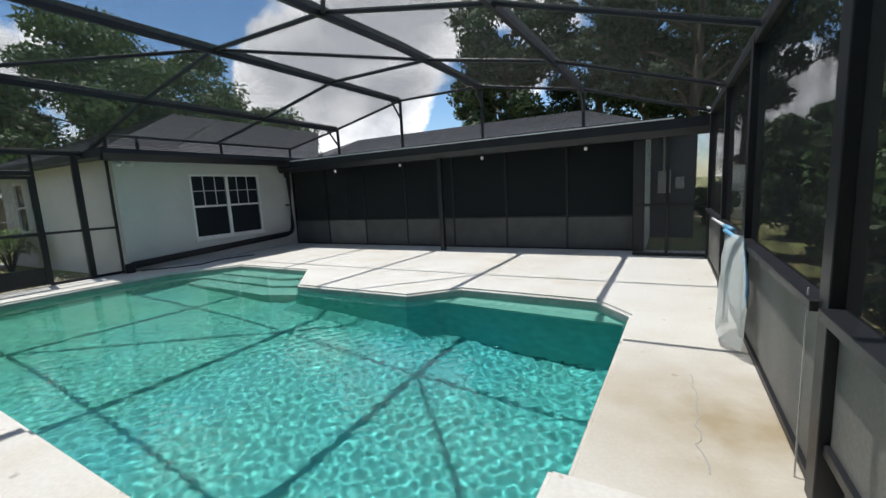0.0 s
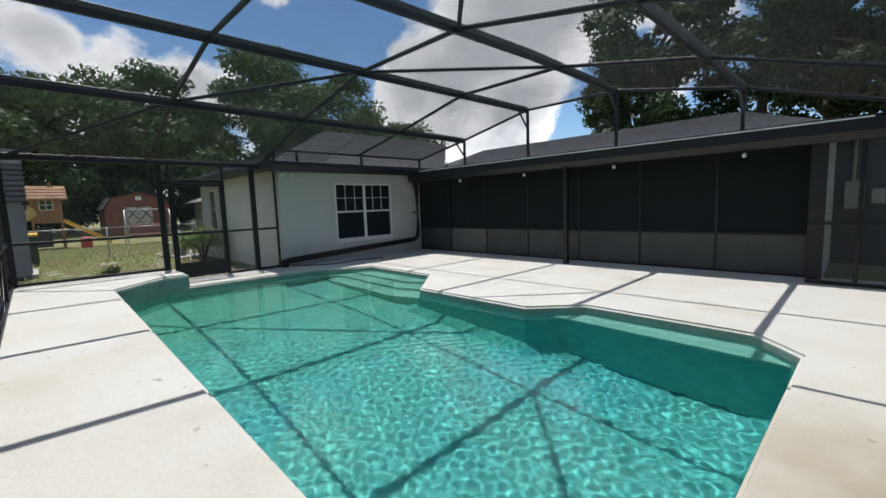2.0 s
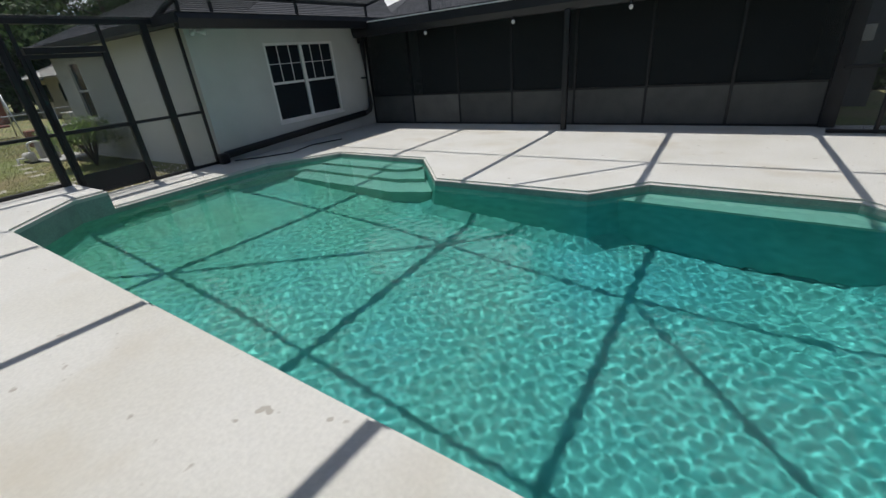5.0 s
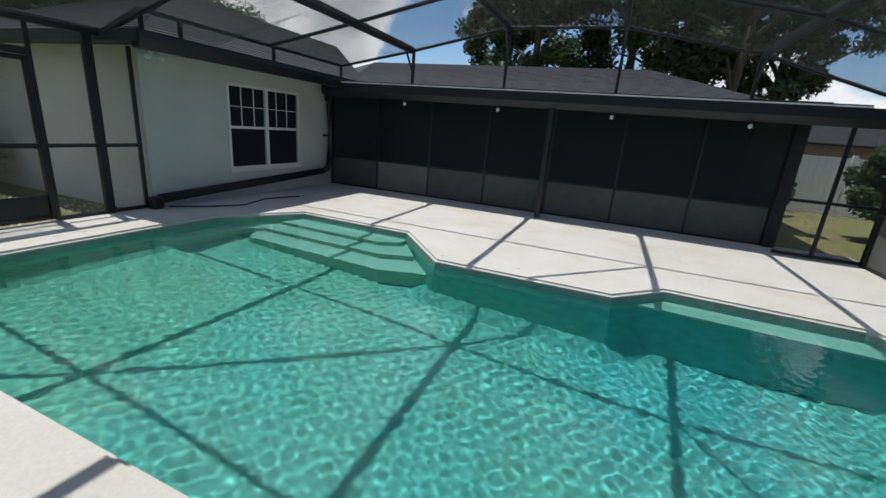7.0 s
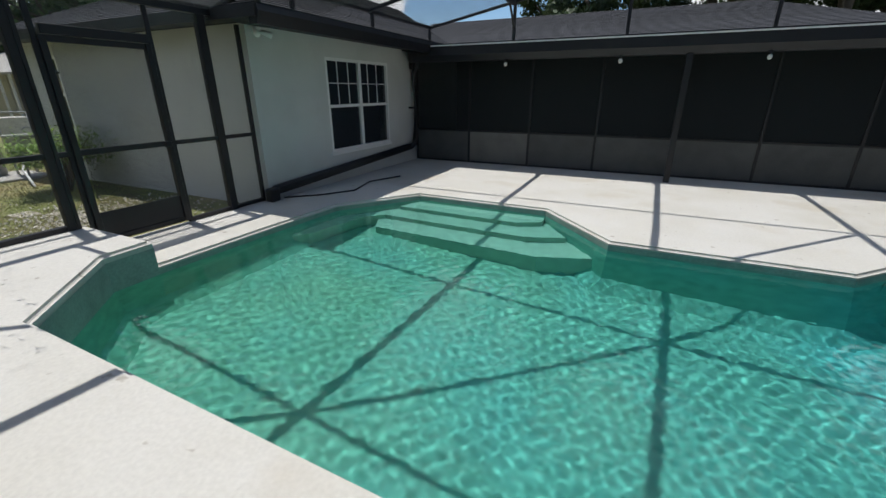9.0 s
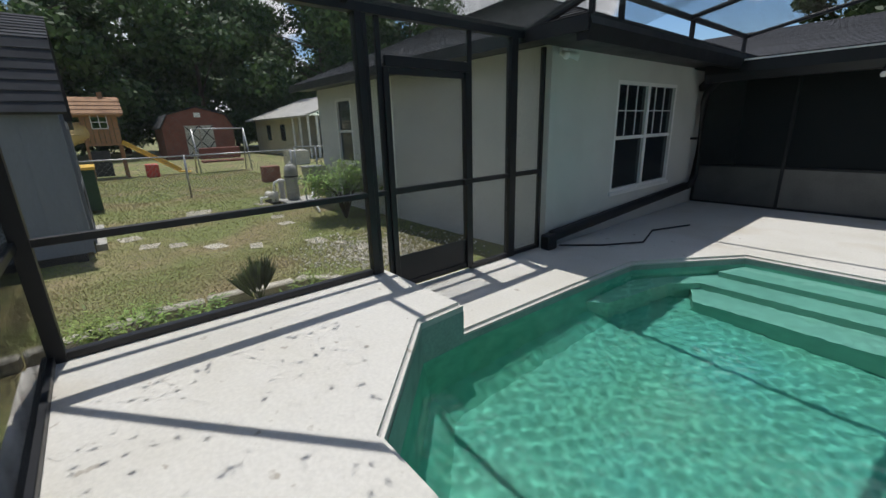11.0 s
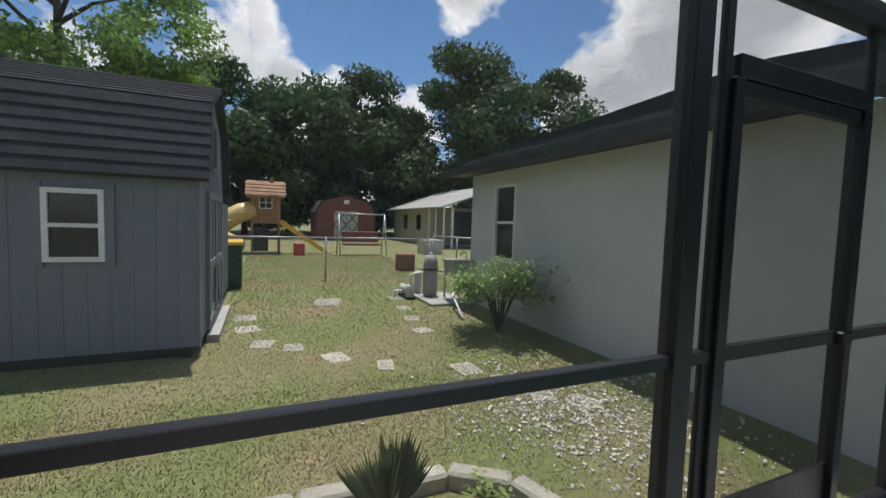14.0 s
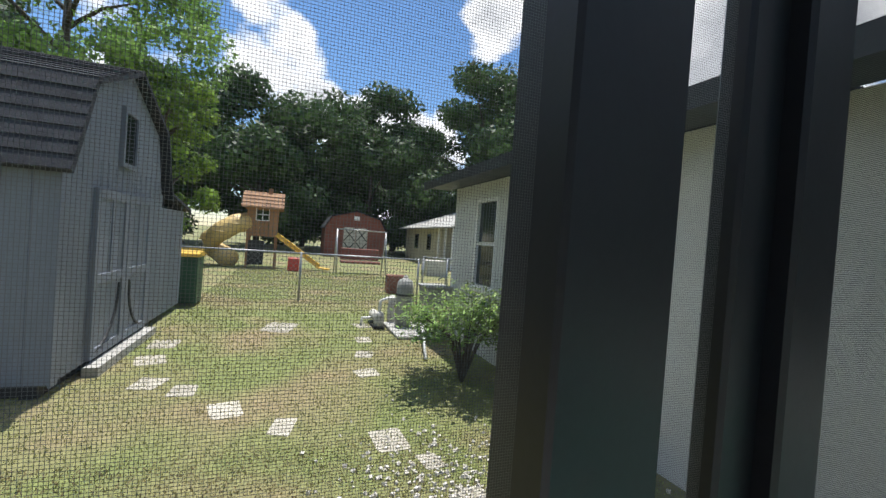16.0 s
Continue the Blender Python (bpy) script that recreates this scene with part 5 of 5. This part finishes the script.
# garden hose on the shaded deck
solo("garden_hose", T([(-8.0, 5.6, 0.015), (-7.6, 6.0, 0.015), (-7.3, 6.5, 0.015), (-7.5, 7.2, 0.015), (-7.25, 7.9, 0.015)], 0.012, 8), RUBBER, (-7.6, 6.6, 0.0), "thin black hose lying on the white deck", "hose", smooth=True)
# splash block at the pipe's end
solo("pipe_outlet", B(-8.10, -7.95, 5.32, 5.50, 0.0, 0.20, bevel=0.02), BLACK, (-8.02, 5.4, 0), "black drain outlet box at the wall's foot", "drain outlet")
# meter box on the end wall
mb = thing("meter_box", (2.05, 13.2, 1.0), "grey electric meter box with conduit on the white wall", "meter box")
part("case", B(1.92, 2.22, 13.16, 13.298, 1.05, 1.62, bevel=0.012), PVCG, mb)
part("conduit", T([(2.05, 13.26, 1.62), (2.05, 13.26, 2.7)], 0.03, 8), PVCG, mb, smooth=True)
part("disconnect", B(2.32, 2.52, 13.2, 13.298, 1.15, 1.45, bevel=0.01), PVCG, mb)


def skimmer_net():
    """A leaf net on a telescopic pole, leaning along the rail."""
    ob = thing("pool_leaf_net", (XR - 0.12, 5.3, 0.0), "blue-framed pool leaf net with pale mesh bag", "pool net")
    part("pole", T([(XR - 0.10, 7.6, 0.86), (XR - 0.13, 5.35, 0.95)], 0.016, 10), WHITE, ob, "white telescopic pole", True)
    part("grip", T([(XR - 0.125, 5.9, 0.93), (XR - 0.13, 5.3, 0.955)], 0.021, 10), BLUE, ob, "blue grip", True)
    part("net_frame", T([(XR - 0.13, 5.3, 0.955), (XR - 0.20, 5.12, 0.97), (XR - 0.10, 4.95, 0.9), (XR - 0.08, 4.78, 0.55), (XR - 0.10, 4.72, 0.42)], 0.018, 8), BLUE, ob, "blue plastic frame", True)
    bm = bmesh.new()
    rows = []
    r = random.Random(3)
    for i in range(9):
        t = i / 8
        z = 0.95 - 0.90 * t
        w = 0.10 + 0.34 * math.sin(math.pi * min(1, t * 0.62 + 0.05))
        rows.append([bm.verts.new((XR - 0.09 - 0.20 * math.sin(math.pi * j / 8) * (0.4 + t) * (1 - 0.5 * t) - 0.02 * r.random(), 5.08 + w * (j / 8 - 0.5) * 2 + 0.02 * r.random(), z + (0.05 * r.random() if i else 0))) for j in range(9)])
    for a, b in zip(rows, rows[1:]):
        for j in range(8):
            bm.faces.new((a[j], a[j + 1], b[j + 1], b[j]))
    lay = bm.loops.layers.uv.new("UVMap")
    for f in bm.faces:
        for lp in f.loops:
            lp[lay].uv = (lp.vert.co.y, lp.vert.co.z)
    part("net_bag", bm, NETTING, ob, "pale sagging mesh bag", True)


NETTING = screen_mat("pale_netting", 0.003, 0.42, (0.72, 0.76, 0.74))
skimmer_net()

# side yard past the house: white fence, neighbour roof
fn = thing("vinyl_fence", (9, 30, GROUND), "white vinyl privacy fence at the side yard", "fence")
for k in range(9):
    part("post", B(4.0 + k * 1.8 - 0.06, 4.0 + k * 1.8 + 0.06, 17.94, 18.06, GROUND, 1.85), WHITE, fn)
for k in range(8):
    for j in range(8):
        x = 4.07 + k * 1.8 + j * 0.208
        part("slat", B(x, x + 0.2, 17.98, 18.02, GROUND + 0.05, 1.75), WHITE, fn)
nb = thing("far_house", (14, 32, GROUND), "low house with a grey hip roof behind the white fence", "house")
part("wall", B(6, 24, 30, 38, GROUND, 2.4), mat("tan_brickwork", (0.33, 0.23, 0.18), 0.9, 0, 0.12, 2, 60, 0.3), nb)
part("roof", roof([[(5.4, 29.4, 2.5), (24.6, 29.4, 2.5), (20, 34, 4.3), (10, 34, 4.3)], [(5.4, 38.6, 2.5), (5.4, 29.4, 2.5), (10, 34, 4.3)], [(24.6, 29.4, 2.5), (24.6, 38.6, 2.5), (20, 34, 4.3)], [(24.6, 38.6, 2.5), (5.4, 38.6, 2.5), (10, 34, 4.3), (20, 34, 4.3)]]), SHINGLE, nb)

# ---- shingle courses on the wing and main roofs ----
def courses(a, b, c, d, step):
    """Raised shingle rows, one by one, from the eave a-b up to the top d-c."""
    a, b, c, d = (Vector(p) for p in (a, b, c, d))
    n = int(((d - a).length) / step)
    up = (b - a).cross(d - a).normalized()
    if up.z < 0:
        up = -up
    for k in range(n):
        p, q = k / n, min(1, (k + 1.05) / n)
        l0, r0, l1, r1 = a.lerp(d, p), b.lerp(c, p), a.lerp(d, q), b.lerp(c, q)
        bm = bmesh.new()
        f = [bm.verts.new(v) for v in (l0 + up * 0.016, r0 + up * 0.016, r1 + up * 0.004, l1 + up * 0.004, l0, r0)]
        bm.faces.new((f[0], f[1], f[2], f[3]))
        bm.faces.new((f[4], f[5], f[1], f[0]))
        part("shingle_course", bm, SHINGLE, house)


courses((-7.37, 4.98, E1), (-7.37, 10.6, E1), (-11.10, 14.5, 4.12), ap, 0.16)
courses((-15.15, 4.98, E1), (-7.37, 4.98, E1), ap, (-11.42, 8.5, 4.12), 0.16)
courses((-9.4, 12.3, 2.62), (2.3, 12.3, 2.62), (-0.6, 17, 4.0), (-11.0, 17, 4.0), 0.16)

SX = -12.45
for a, b in (((SX + 0.12, 1.88), (SX - 0.30, 2.80)), ((SX - 0.30, 2.80), (-13.975, 3.30))):
    n = 7 if a[0] > SX else 8
    for k in range(n):
        p, q = Vector(a).lerp(Vector(b), k / n), Vector(a).lerp(Vector(b), (k + 1.06) / n)
        d = Vector(((b[1] - a[1]), -(b[0] - a[0]))).normalized()
        ends = [p + d * 0.003, p + d * 0.022, q + d * 0.008, q + d * 0.003]
        part("shingle_course", solid([tuple(v) for v in ends], "y", -4.32, 0.95), SHEDROOF, SHED)

# ---- bin by the shed, leaf litter on the roof screens ----
GREENP = mat("dark_green_plastic", (0.03, 0.09, 0.05), 0.5, 0, 0.1, 4, 50, 0.05)
bn = thing("wheeled_bin", (-17.5, 0.80, GROUND), "dark green wheeled bin with a yellow lid", "bin")
part("body", solid([(-17.22, GROUND + 0.06), (-17.18, 0.86), (-17.82, 0.86), (-17.74, GROUND + 0.06)], "y", 0.54, 1.06), GREENP, bn)
part("lid", solid([(-17.14, 0.86), (-17.16, 0.92), (-17.5, 0.97), (-17.86, 0.92), (-17.86, 0.86)], "y", 0.51, 1.09), YELLOW, bn)
for y in (0.56, 0.98):
    part("wheel", T([(-17.74, y, GROUND + 0.10), (-17.74, y + 0.06, GROUND + 0.10)], 0.10, 14), RUBBER, bn)
rl = np.random.default_rng(12)
lv, lf = [], []
for k in range(300):
    if k < 270:
        x, y = -8.1 + 1.7 * rl.random() ** 1.3, 0.6 + 1.7 * rl.random()
    else:
        x, y = -8.1 + 10.8 * rl.random(), 0.6 + 8.5 * rl.random()
    if x < -7.3 and y > 4.9:
        continue
    if y >= 7:
        continue
    z = roof_z(x, y) + 0.03
    a, s0 = rl.random() * 6.283, 0.008 + 0.020 * rl.random() ** 2
    u, v = np.array([math.cos(a), math.sin(a), 0.1]) * s0, np.array([-math.sin(a), math.cos(a), 0.1]) * s0 * 0.5
    c0 = np.array([x, y, z])
    n0 = len(lv)
    lv += [tuple(c0 - u), tuple(c0 + v), tuple(c0 + u), tuple(c0 - v)]
    lf.append((n0, n0 + 1, n0 + 2, n0 + 3))
tagged(tri_mesh("leaf_litter", lv, lf, BARK, None), "dead brown leaves lying on the roof screens", "leaves", kind="stuff")

# crack and lifted paint in the deck beside the right wall
rc = random.Random(9)
pts = [(2.42, 3.15, 0.0)]
for k in range(16):
    pts.append((pts[-1][0] + rc.uniform(-0.03, 0.035), pts[-1][1] + rc.uniform(0.05, 0.10), 0.0))
structure("trim_crack", T(pts, 0.005, 5, 0.003), CONC)
